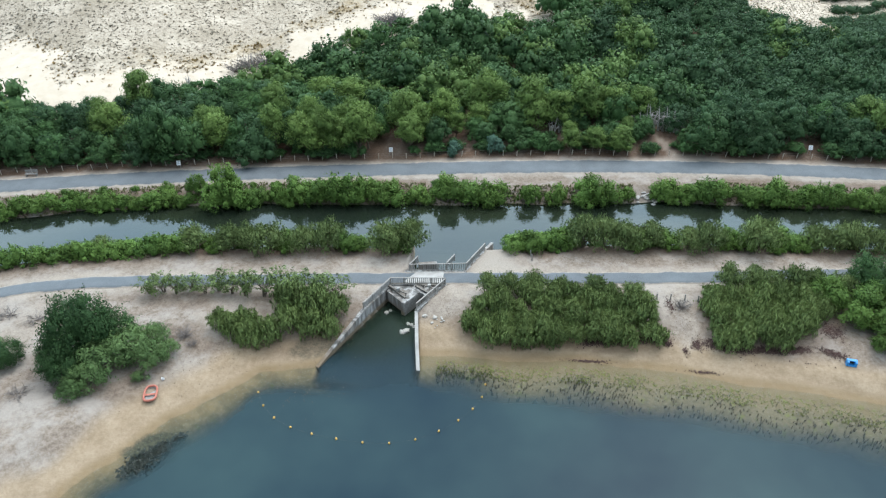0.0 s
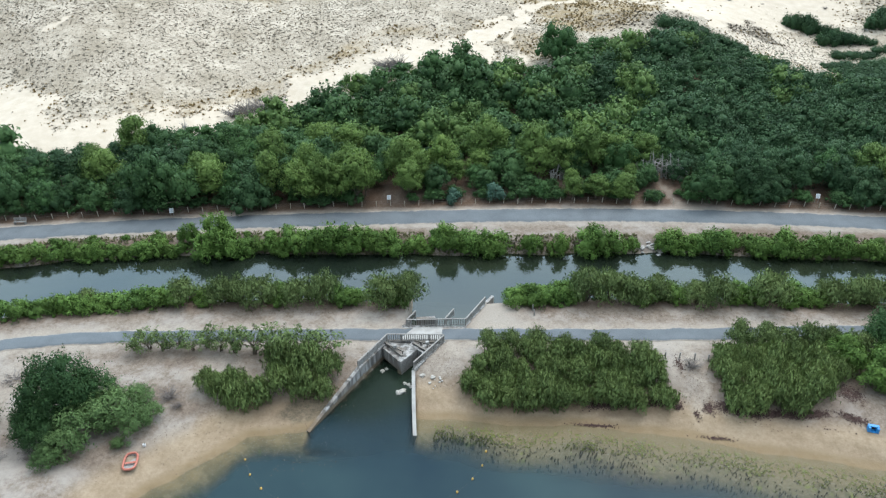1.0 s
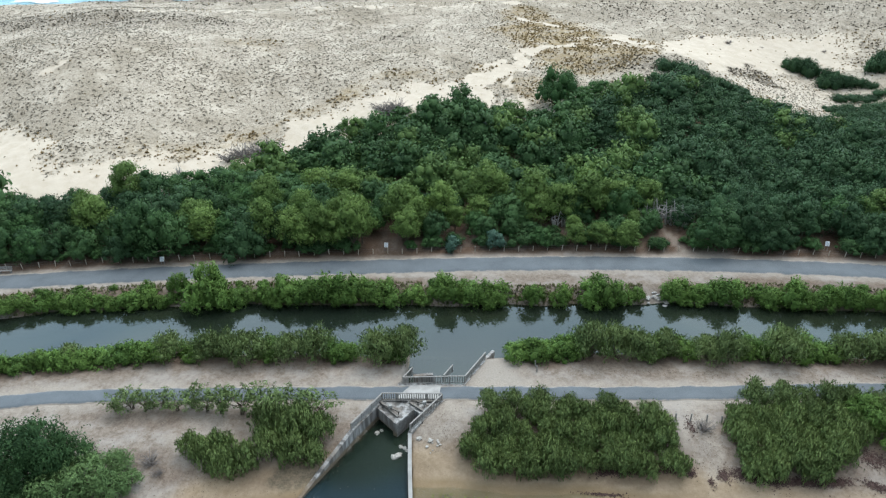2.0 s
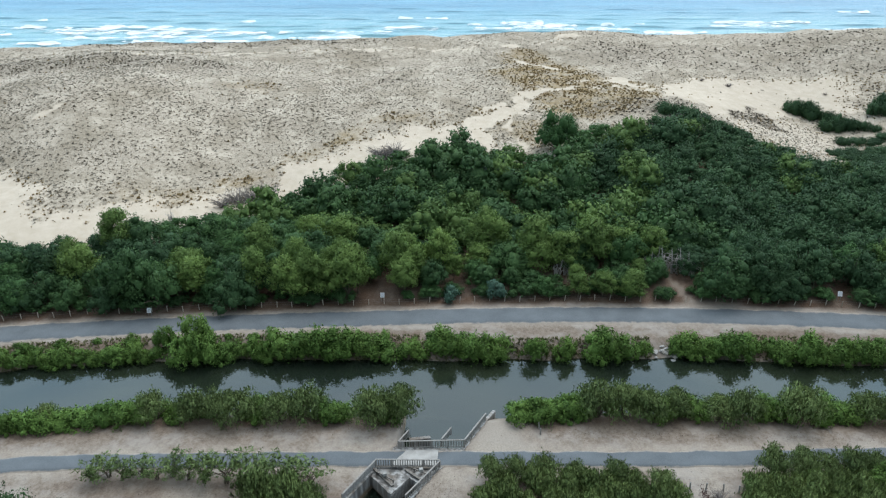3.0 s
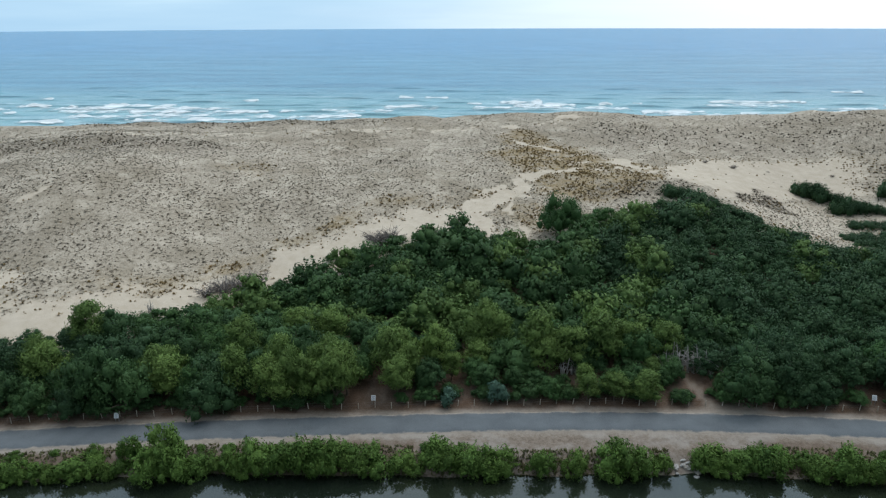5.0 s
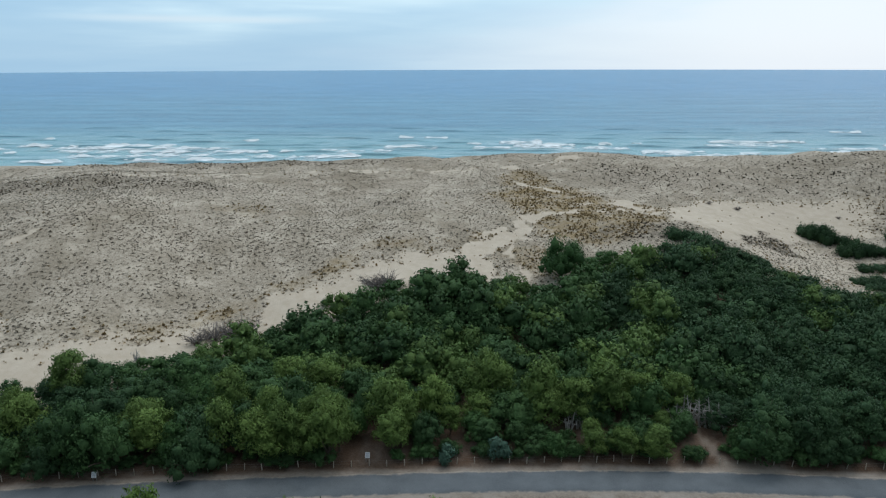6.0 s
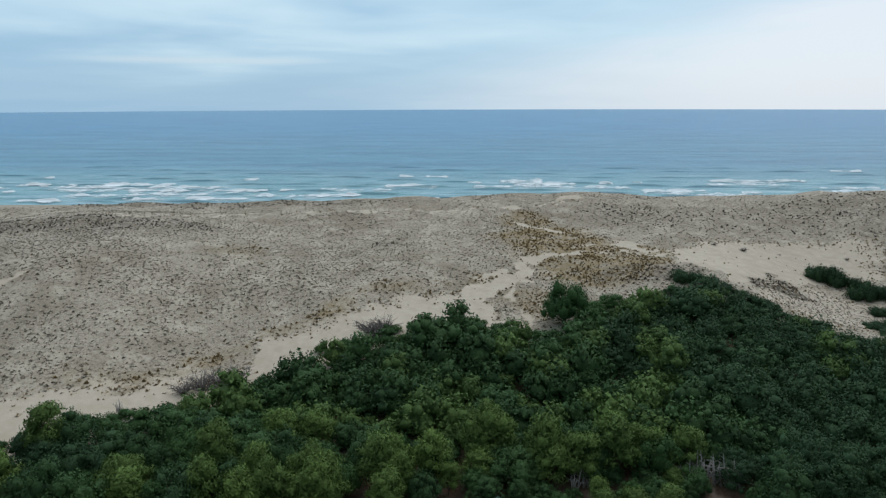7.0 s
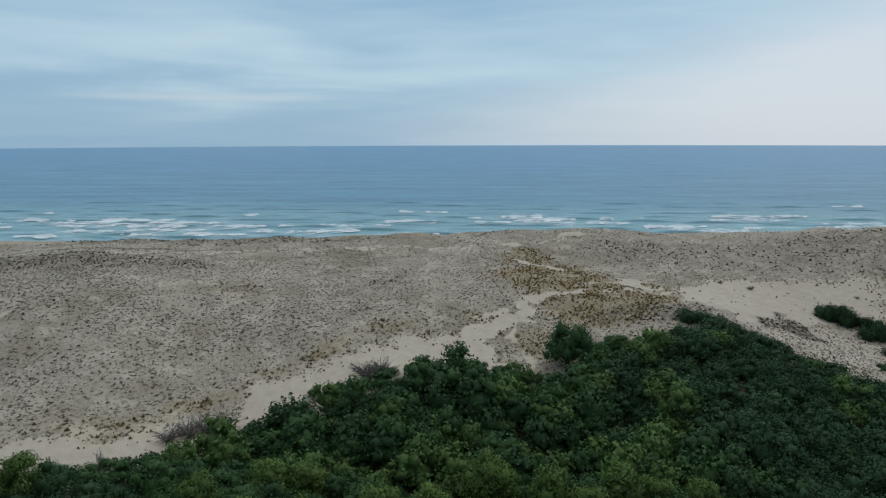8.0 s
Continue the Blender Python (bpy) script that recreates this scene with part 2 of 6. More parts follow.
def water_material(name, tint, ripple, scale, clear, murk, rough=0.03, ior=1.5):
    """Clear water: its bed shows through, the sky and the banks in its face."""
    m = Mat(name)
    wave = m.noise(scale, 1.0, 0.5)
    bump = m.node("ShaderNodeBump", Strength=ripple, Distance=0.05)
    m.link(wave, bump.inputs["Height"])
    clearer = m.node("ShaderNodeBsdfTransparent")
    clearer.inputs[0].default_value = (*clear, 1.0)
    body = m.node("ShaderNodeBsdfDiffuse")
    m.link(m.mix(m.band(m.noise(0.045, 4.0, 0.55), 0.38, 0.64), m.mix(m.attr("inlet"), tuple(0.75 * v for v in tint), (0.010, 0.019, 0.014)), m.mix(m.attr("inlet"), tuple(v * f for v, f in zip(tint, (1.45, 1.3, 1.05))), (0.018, 0.03, 0.02))), body.inputs[0])
    gloss = m.node("ShaderNodeBsdfGlossy", Roughness=rough)
    fresnel = m.node("ShaderNodeFresnel", IOR=ior)
    m.link(bump.outputs[0], gloss.inputs["Normal"])
    m.link(bump.outputs[0], fresnel.inputs["Normal"])
    inside = m.node("ShaderNodeMixShader", Fac=murk)
    m.link(m.math("MAXIMUM", m.attr("deep"), murk), inside.inputs[0])
    m.link(clearer.outputs[0], inside.inputs[1])
    m.link(body.outputs[0], inside.inputs[2])
    face = m.node("ShaderNodeMixShader")
    m.link(fresnel.outputs[0], face.inputs[0])
    m.link(inside.outputs[0], face.inputs[1])
    m.link(gloss.outputs[0], face.inputs[2])
    m.link(face.outputs[0], m.out.inputs[0])
    return m.m


def sea_material():
    m = Mat("sea_water", 0.3, 0.0, 0.12)
    shallow = m.attr("shallow")
    swirl = m.band(m.noise(0.03, 7.0, 0.75, (0.16, 1.0, 1.0)), 0.36, 0.64)
    c = m.mix(swirl, (0.06, 0.188, 0.308), (0.138, 0.342, 0.474))
    # bluer far out: sky reflection put into the base colour by distance
    c = m.mix(m.attr("offing"), c, m.mix(swirl, (0.05, 0.178, 0.338), (0.105, 0.315, 0.52)))
    # dark streaks: the shading of small wave troughs painted as colour
    trough_shade = m.band(m.noise(0.11, 9.0, 0.78, (0.24, 1.0, 1.0), 0.4), 0.5, 0.62)
    c = m.mix(m.math("MULTIPLY", trough_shade, 0.55), c, (0.035, 0.098, 0.19))
    c = m.mix(m.math("MULTIPLY", shallow, m.band(m.noise(0.05, 6.0, 0.7, (0.2, 1.0, 1.0)), 0.3, 0.6, 0.5, 0.95)), c, (0.225, 0.425, 0.455))
    froth = m.math("MULTIPLY", shallow, m.band(m.math("ADD", m.noise(0.12, 9.0, 0.75, (0.22, 1.0, 1.0), 1.2), m.math("MULTIPLY", shallow, 0.04)), 0.54, 0.68))
    c = m.mix(m.math("MULTIPLY", froth, 0.85), c, (0.52, 0.66, 0.71))
    # shoreward wave slopes: their darker reflection is painted into the colour
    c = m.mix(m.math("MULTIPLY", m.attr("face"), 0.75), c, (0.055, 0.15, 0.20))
    m.color(c)
    chop = m.math("ADD", m.noise(0.10, 7.0, 0.7, (0.35, 1.0, 1.0)), m.math("MULTIPLY", m.noise(0.45, 6.0, 0.7, (0.4, 1.0, 1.0)), 0.6))
    return m.bump(chop, 0.9, 1.8).m


def foam_material():
    m = Mat("surf_foam", 0.9, 0.0, 0.2)
    m.color(m.mix(m.noise(0.8, 4.0), (0.70, 0.78, 0.82), (0.85, 0.89, 0.91)))
    lace = m.math("ADD", m.attr("edge"), m.math("MULTIPLY", m.math("SUBTRACT", m.noise(0.22, 9.0, 0.78, (0.35, 1.0, 1.0), 0.8), 0.5), 3.6))
    m.link(m.math("MULTIPLY", m.band(lace, 0.0, 0.6), m.band(m.attr("edge"), 0.02, 0.2)), m.bsdf.inputs["Alpha"])
    return m.m


GROUND = ground_material()
ASPHALT = road_material()
LAKE = water_material("lake_water", (0.019, 0.04, 0.055), 0.03, 0.35, (0.9, 0.95, 0.93), 0.06, 0.29, 1.15)
CANAL = water_material("canal_water", (0.022, 0.033, 0.024), 0.03, 0.5, (0.35, 0.42, 0.36), 0.6, 0.02, 1.72)
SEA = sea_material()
FOAM = foam_material()
OAK = leaf_material("holm_oak_leaves", (0.028, 0.064, 0.025), (0.096, 0.188, 0.062), (0.029, 0.068, 0.031))
# darker oak leaves; at the left front they stand in for understory shade
DARK_OAK = leaf_material("dark_oak_leaves", (0.024, 0.056, 0.026), (0.076, 0.15, 0.06), (0.026, 0.06, 0.032))
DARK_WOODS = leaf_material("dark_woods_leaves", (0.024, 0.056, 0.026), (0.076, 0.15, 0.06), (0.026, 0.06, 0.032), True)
PINE = leaf_material("pine_needles", (0.072, 0.126, 0.034), (0.21, 0.32, 0.082), (0.06, 0.112, 0.034))
ARBUTUS = leaf_material("arbutus_leaves", (0.033, 0.084, 0.027), (0.108, 0.214, 0.07), (0.04, 0.092, 0.034))
WOODS = leaf_material("woods_leaves", (0.028, 0.064, 0.025), (0.096, 0.188, 0.062), (0.029, 0.068, 0.031), True)
LIGHT_WOODS = leaf_material("light_woods_leaves", (0.06, 0.112, 0.033), (0.17, 0.27, 0.078), (0.048, 0.096, 0.03), True)
SHRUB = leaf_material("bank_shrub_leaves", (0.05, 0.105, 0.024), (0.175, 0.305, 0.07), (0.09, 0.13, 0.028))
PALE_SHRUB = leaf_material("pale_shrub_leaves", (0.07, 0.13, 0.045), (0.195, 0.305, 0.115))
WILLOW = leaf_material("willow_leaves", (0.056, 0.096, 0.034), (0.235, 0.325, 0.12), (0.105, 0.148, 0.05), False, 0.15, 0.5)
REED = leaf_material("thicket_leaves", (0.05, 0.09, 0.03), (0.25, 0.35, 0.122), (0.10, 0.146, 0.048), False, 0.15, 0.6)
BLUE_LEAF = leaf_material("blue_green_leaves", (0.05, 0.11, 0.08), (0.115, 0.205, 0.15))
TUFT = leaf_material("dune_grass", (0.14, 0.117, 0.083), (0.26, 0.22, 0.16), (0.18, 0.15, 0.1), True, 0.1)
CLUMP = leaf_material("dune_clump_plants", (0.18, 0.157, 0.12), (0.345, 0.3, 0.236), (0.19, 0.175, 0.125), True, 0.1)
SCRUB = leaf_material("heather_scrub_twigs", (0.075, 0.06, 0.045), (0.165, 0.135, 0.105), (0.09, 0.085, 0.055), True, 0.1)
OCHRE_TUFT = leaf_material("ochre_grass", (0.24, 0.175, 0.085), (0.43, 0.315, 0.162), (0.25, 0.187, 0.09), True, 0.1)
BARK = plain_material("bark", (0.10, 0.08, 0.06), (0.17, 0.14, 0.11), 2.0, 0.9)
DEAD = plain_material("dead_grey_wood", (0.33, 0.31, 0.29), (0.48, 0.46, 0.44), 2.0, 0.9)
GREY_TWIG = plain_material("grey_brown_twigs", (0.15, 0.13, 0.12), (0.25, 0.225, 0.21), 2.0, 0.9)
CONCRETE = streaked_concrete()
CONCRETE_PALE = plain_material("pale_concrete", (0.29, 0.28, 0.265), (0.40, 0.39, 0.37), 0.9, 0.85)
WEATHERED = plain_material("weathered_grey_wood", (0.20, 0.19, 0.18), (0.31, 0.30, 0.285), 4.0, 0.9)
POST = plain_material("pale_fence_wood", (0.42, 0.37, 0.31), (0.55, 0.50, 0.43), 5.0, 0.9)
RAIL = plain_material("grey_rail_wood", (0.23, 0.215, 0.20), (0.33, 0.315, 0.295), 3.0, 0.9)
STEEL = plain_material("rusty_steel", (0.13, 0.12, 0.11), (0.24, 0.22, 0.20), 3.0, 0.6, 0.6)
ROCK = plain_material("pale_rock", (0.31, 0.29, 0.26), (0.46, 0.44, 0.41), 2.0, 0.9)
GREY_ROCK = plain_material("grey_rock", (0.28, 0.27, 0.26), (0.42, 0.41, 0.40), 2.0, 0.9)
SIGN_WHITE = plain_material("white_sign_paint", (0.78, 0.79, 0.80), (0.82, 0.82, 0.83), 4.0, 0.4, 0.0, 0.5)
SIGN_GREY = plain_material("sign_print", (0.30, 0.34, 0.40), (0.36, 0.40, 0.46), 8.0, 0.5)
RED = plain_material("red_orange_plastic", (0.40, 0.12, 0.085), (0.47, 0.17, 0.12), 4.0, 0.45, 0.0, 0.5)
BLUE = plain_material("blue_plastic", (0.02, 0.22, 0.55), (0.03, 0.27, 0.62), 4.0, 0.45, 0.0, 0.5)
DARK = plain_material("inside_shade_and_cap", (0.03, 0.035, 0.04), (0.05, 0.055, 0.06), 4.0, 0.7)
BUOY = plain_material("orange_yellow_buoy", (0.72, 0.42, 0.10), (0.80, 0.52, 0.16), 6.0, 0.4, 0.0, 0.5)
ROPE = plain_material("rope", (0.12, 0.13, 0.12), (0.20, 0.20, 0.18), 9.0, 0.9)
WEED = plain_material("dark_water_weed", (0.010, 0.014, 0.010), (0.022, 0.027, 0.018), 2.0, 0.5)
LITTER = plain_material("dry_litter", (0.09, 0.062, 0.045), (0.20, 0.15, 0.115), 2.0, 0.95)
WRACK = plain_material("dark_beach_wrack", (0.055, 0.032, 0.03), (0.11, 0.07, 0.06), 1.5, 0.95)


# ---- building helpers ----
def mesh_data(name, verts, faces, material, smooth=False):
    me = bpy.data.meshes.new(name)
    me.from_pydata(verts if isinstance(verts, list) else verts.tolist(), [], faces if isinstance(faces, list) else faces.tolist())
    me.materials.append(material)
    if smooth:
        me.polygons.foreach_set("use_smooth", [True] * len(me.polygons))
    return me


def paint(me, name, values):
    a = me.attributes.new(name, "FLOAT", "POINT")
    a.data.foreach_set("value", np.asarray(values, np.float32))


def part(name, bm, material, parent=None, label="", smooth=False):
    me = bpy.data.meshes.new(name)
    bmesh.ops.recalc_face_normals(bm, faces=bm.faces)
    bm.to_mesh(me)
    bm.free()
    me.materials.append(material)
    if smooth:
        me.polygons.foreach_set("use_smooth", [True] * len(me.polygons))
    ob = new(name, me)
    ob.parent = parent
    return tagged(ob, label)


def put_part(name, me, parent, label=""):
    ob = new(name, me)
    ob.parent = parent
    return tagged(ob, label)


def empty(name, m, label, category, group="", kind=""):
    ob = new(name)
    ob.matrix_basis = m
    return tagged(ob, label, category, group, kind)


def box(bm, size, centre, turn=(0, 0, 0), bevel=0.0):
    made = bmesh.ops.create_cube(bm, size=1.0, matrix=pose(*centre, *turn) @ Matrix.Diagonal((*size, 1)))
    if bevel:
        edges = list({e for v in made["verts"] for e in v.link_edges})
        bmesh.ops.bevel(bm, geom=edges, offset=bevel, segments=1, affect="EDGES")
    return bm


def beam(bm, a, b, w, h, bevel=0.0):
    """A bar of width w and height h from a to b."""
    a, b = Vector(a), Vector(b)
    d = b - a
    m = Matrix.Translation((a + b) / 2) @ d.to_track_quat("Y", "Z").to_matrix().to_4x4() @ Matrix.Diagonal((w, d.length, h, 1))
    made = bmesh.ops.create_cube(bm, size=1.0, matrix=m)
    if bevel:
        bmesh.ops.bevel(bm, geom=list({e for v in made["verts"] for e in v.link_edges}), offset=bevel, segments=1, affect="EDGES")
    return bm


def limb(bm, a, b, r0, r1, sides=6):
    a, b = Vector(a), Vector(b)
    d = b - a
    m = Matrix.Translation((a + b) / 2) @ d.to_track_quat("Z", "Y").to_matrix().to_4x4()
    bmesh.ops.create_cone(bm, cap_ends=True, segments=sides, radius1=r0, radius2=r1, depth=d.length, matrix=m)
    return bm


def rng_of(seed):
    return np.random.default_rng(seed)


def curve(x, xs, ys):
    return np.interp(x, xs, ys)


# ---- plan: shore, roads, canal, dunes ----
SHORE_X = (-400, -80, -50, -40, -37, -32, -27, -24, -18, -6, 4, 11, 24, 36, 45, 70, 120, 400)
SHORE_Y = (-120, 18, 41, 48, 53, 59.5, 64.7, 68, 69, 71.3, 70.7, 71.1, 69.8, 67.5, 66.1, 62, 54, 20)
NEAR_ROAD_X = (-400, -120, -61, -55, -48, -30, -15, -3, 12, 30, 42, 55, 120, 400)
NEAR_ROAD_Y = (-40, 58, 78.4, 80.2, 81.2, 82.4, 83.4, 84.0, 84.6, 85.6, 86.6, 87.6, 92, 95)
FAR_ROAD_X = (-400, -200, -120, -78, -60, -42, -23, -4, 15, 34, 53, 69, 100, 200, 400)
FAR_ROAD_Y = (0, 72, 96, 105.8, 108.9, 111.4, 113.5, 115.4, 116.8, 117.3, 117.0, 116.0, 113.5, 104, 80)
CANAL_FAR_X = (-400, -120, -73, -66, -48, -33, -12, 2, 14, 29, 50, 64, 100, 400)
CANAL_FAR_Y = (-8, 87, 98, 100.3, 103, 104.4, 105.3, 106, 107, 108, 107.2, 106.6, 104, 70)
CANAL_NEAR_X = (-400, -120, -66, -54, -42, -30, -12, 2, 12, 30, 56, 100, 400)
CANAL_NEAR_Y = (-25, 72, 86.5, 89, 91.3, 92.3, 93.2, 93.2, 94.6, 95.6, 95.8, 93, 60)
WOODS_X = (-400, -100, -80, -70, -58, -46, -38, -28, -20, -8, 5, 12, 17, 24, 30, 40, 50, 57, 64, 70, 74, 80, 87, 100, 130, 400)
WOODS_Y = (20, 122, 125.5, 128.5, 137, 145, 155, 162, 165, 169.5, 171.5, 167, 168, 172, 178, 186, 188, 187, 181.5, 176.5, 172, 169.5, 167, 165, 170, 190)
# upper edge of the clean sand above the woods, and the two edges of the wide sand hollow
SAND_TOP_X = (-400, -103, -94, -89, -81, -74, -66, -60, -55, -47, -43, -42, -37, -28, -17, -9, -3, 4, 9)
SAND_TOP_Y = (80, 158, 154, 149, 140, 143, 147.4, 148.7, 152, 158.3, 161, 167.5, 173, 179, 186.5, 187.8, 189.2, 189, 178)
HOLLOW_X = (49, 54, 60, 66, 72, 80, 88, 96, 104, 118, 135)
HOLLOW_LOW = (220, 204, 197, 199, 205, 207, 213, 215, 214, 213, 213)
HOLLOW_TOP = (220, 223, 227, 229, 230, 231, 232, 234, 236.5, 236, 233)
DUNE_Y = (0, 118, 125, 140, 150, 165, 180, 200, 220, 250, 272, 282, 300, 330, 395, 420, 470, 700)
DUNE_Z = (2.2, 2.4, 3.0, 4.0, 5.2, 9.0, 12.0, 15.8, 18.0, 20.8, 22.0, 21.0, 14.0, 5.0, 0.4, -1.5, -4.0, -5.0)
# how far the last crest before the sea stands above or below the even ridge
CREST_X = (-178, -159, -143, -122, -102, -82, -62, -39, -30, -13, 10, 30, 40, 53, 72, 88, 108, 116, 123, 140)
CREST_LIFT = (-3.2, -2.6, -2.1, -0.2, 0.6, 0.0, 0.4, 2.0, 2.0, 0.1, 1.9, 1.2, 0.6, -1.4, -2.0, -1.4, -0.6, 1.5, 1.5, 2.3)
# the sluice channel: left and right bank as a function of y
CHANNEL_Y = (60.0, 69.0, 77.4, 82.2, 85.6, 90.6, 93.2, 96.0)
CHANNEL_LEFT = (-17.7, -17.7, -13.2, -10.7, -8.9, -8.4, -8.4, -8.4)
CHANNEL_RIGHT = (-6.0, -6.0, -6.9, -3.8, -1.1, 1.4, 2.4, 2.6)


def smooth(v, lo, hi):
    t = np.clip((v - lo) / (hi - lo), 0, 1)
    return t * t * (3 - 2 * t)


def wave(x, y, s, seed=0.0):
    """Soft unevenness between about -1 and 1."""
    return (np.sin(x / s + 1.3 * np.sin(y / s * 0.7 + seed) + seed) + np.sin(y / s * 1.2 + 1.1 * np.sin(x / s * 0.8 + 2 * seed) + 1.7 * seed)) / 2


def off_shore(x, y):
    """Metres inland from the lake's edge, about square to it."""
    lean = (curve(x + 1.5, SHORE_X, SHORE_Y) - curve(x - 1.5, SHORE_X, SHORE_Y)) / 3.0
    return (y - curve(x, SHORE_X, SHORE_Y)) / np.sqrt(1 + lean**2)


def height(x, y):
    """The ground's height, the lake's level being 0."""
    x, y = np.asarray(x, float), np.asarray(y, float)
    d = off_shore(x, y) + 0.35 * wave(x, y, 2.1, 0.4) + 0.12 * wave(x, y, 0.7, 1.4)
    shallow = curve(x, (-60, -20, -6, 1, 13, 40, 80), (3, 2, 2.5, 4.5, 6.5, 8, 10))
    land = 0.9 * smooth(d, 0, 3.5) + 1.1 * smooth(d, 2.5, 9) + 0.02 * np.clip(d, 0, 2)
    bed = -0.05 * np.clip(-d, 0, None) - 2.6 * smooth(-d + 0.8 * wave(x, y, 1.9, 0.8), shallow * 0.35, shallow * 1.4 + 4)
    z = np.where(d > 0, land, bed)
    z = z + np.where(d > 5, 0.12 * wave(x, y, 3.3, 1.0) + 0.05 * wave(x, y, 1.1, 2.0), 0) * smooth(d, 5, 9)
    # both roads lie level
    for rx, ry, half in ((NEAR_ROAD_X, NEAR_ROAD_Y, 1.25), (FAR_ROAD_X, FAR_ROAD_Y, 2.4)):
        off = np.abs(y - curve(x, rx, ry))
        z = z + (2.0 - z) * (1 - smooth(off, half + 0.3, half + 2.0)) * (d > 4)
    # the canal
    a, b = curve(x, CANAL_NEAR_X, CANAL_NEAR_Y) + 0.5 * wave(x, y, 2.7, 3.0), curve(x, CANAL_FAR_X, CANAL_FAR_Y) + 0.5 * wave(x, y, 2.2, 5.0)
    inside = np.minimum(y - a, b - y)
    z = np.where(inside > -2.4, np.minimum(z, 0.5 - 0.62 * inside - 0.9 * smooth(inside, 0, 2.5)), z)
    z = np.where(inside > 1.0, np.maximum(z, -1.6), z)
    # the channel through the sluice
    near = (y > 66) & (y < 95)
    gap = np.minimum(x - np.interp(y, CHANNEL_Y, CHANNEL_LEFT), np.interp(y, CHANNEL_Y, CHANNEL_RIGHT) - x)
    cut = np.where(near, smooth(gap, -0.05, 0.2), 0)
    z = z * (1 - cut) + np.minimum(z, -1.5) * cut
    # dunes behind the far road
    rise = np.interp(y + 2.0 * wave(x, y, 17.0, 0.7), DUNE_Y, DUNE_Z)
    rise = rise + 5.5 * np.exp(-(((x + 82) / 26) ** 2) - ((y - 147) / 22) ** 2) - 8.5 * np.exp(-(((x - 95) / 27) ** 2) - ((y - 204) / 32) ** 2) + 4.5 * np.exp(-(((x + 95) / 38) ** 2) - ((y - 188) / 22) ** 2)
    rise = rise + smooth(y, 128, 160) * (1 - smooth(y, 285, 310)) * (0.7 * wave(x, y, 11.0, 2.2) + 0.25 * wave(x, y, 4.0, 0.9))
    rise = rise + smooth(y, 225, 268) * (1 - smooth(y, 285, 330)) * (3.2 * smooth(x, 0, 70) - 1.2 * smooth(-x, 50, 130))
    crest = smooth(y, 245, 268) * (1 - smooth(y, 290, 320))
    rise = rise + crest * (0.7 * wave(x, 0 * y, 9.0, 1.9) + 1.0 * wave(x, 0 * y, 31.0, 0.2) + 0.35 * wave(x, y, 3.1, 4.0))
    rise = rise + smooth(y, 236, 264) * (1 - smooth(y, 292, 330)) * curve(x, CREST_X, CREST_LIFT)
    rise = rise + 3.6 * np.exp(-(((x + 108) / 34) ** 2)) * smooth(y, 152, 178) * (1 - smooth(y, 236, 262))
    back = smooth(y - curve(x, FAR_ROAD_X, FAR_ROAD_Y), 3.0, 8.0)
    return z * (1 - back) + rise * back


def ground_at(x, y):
    return float(height(np.array([x]), np.array([y]))[0])


def spaced(*runs):
    out = []
    for lo, hi, step in runs:
        out += list(np.arange(lo, hi, step))
    return np.array(out + [runs[-1][1]], float)


def grid_faces(nx, ny):
    i, j = np.meshgrid(np.arange(nx - 1), np.arange(ny - 1))
    a = (j * nx + i).ravel()
    return np.stack([a, a + 1, a + nx + 1, a + nx], 1)


# ---- ground ----
gx = spaced((-3000, -600, 300), (-600, -190, 15), (-190, -60, 1.5), (-60, -20, 0.7), (-20, 6, 0.3), (6, 60, 0.7), (60, 160, 1.4), (160, 600, 15), (600, 3000, 300))
gy = spaced((-600, 20, 20), (20, 46, 2), (46, 96, 0.4), (96, 126, 0.8), (126, 290, 1.4), (290, 470, 6), (470, 700, 40))
GX, GY = np.meshgrid(gx, gy)
GZ = height(GX, GY)
ground_me = mesh_data("ground", np.stack([GX.ravel(), GY.ravel(), GZ.ravel()], 1), grid_faces(len(gx), len(gy)), GROUND, True)
fx, fy, fz = GX.ravel(), GY.ravel(), GZ.ravel()
from_shore = off_shore(fx, fy) + 0.5 * wave(fx, fy, 1.6, 2.0)
behind = fy - curve(fx, FAR_ROAD_X, FAR_ROAD_Y)
past_woods = fy - curve(fx, WOODS_X, WOODS_Y)
dune = smooth(past_woods, -9, -3) * smooth(behind, 6, 10)
paint(ground_me, "dune", dune)


def spot(x, y, cx, cy, rx, ry, turn=0.0):
    """1 inside an ellipse, falling softly to 0 outside."""
    c, n = math.cos(radians(turn)), math.sin(radians(turn))
    u, v = ((x - cx) * c + (y - cy) * n) / rx, (-(x - cx) * n + (y - cy) * c) / ry
    return 1 - smooth(np.hypot(u, v), 0.75, 1.15)


def ragged(x, y):
    """The place, shifted unevenly, so that edges come out frayed."""
    px = x + 2.2 * wave(x, y, 5.0, 0.3) + 1.4 * wave(x, y, 2.1, 1.3) + 0.9 * wave(x, y, 0.9, 3.3)
    py = y + 1.6 * wave(x, y, 4.0, 2.3) + 1.3 * wave(x, y, 1.7, 0.1) + 0.9 * wave(x, y, 0.8, 1.9)
    return px, py


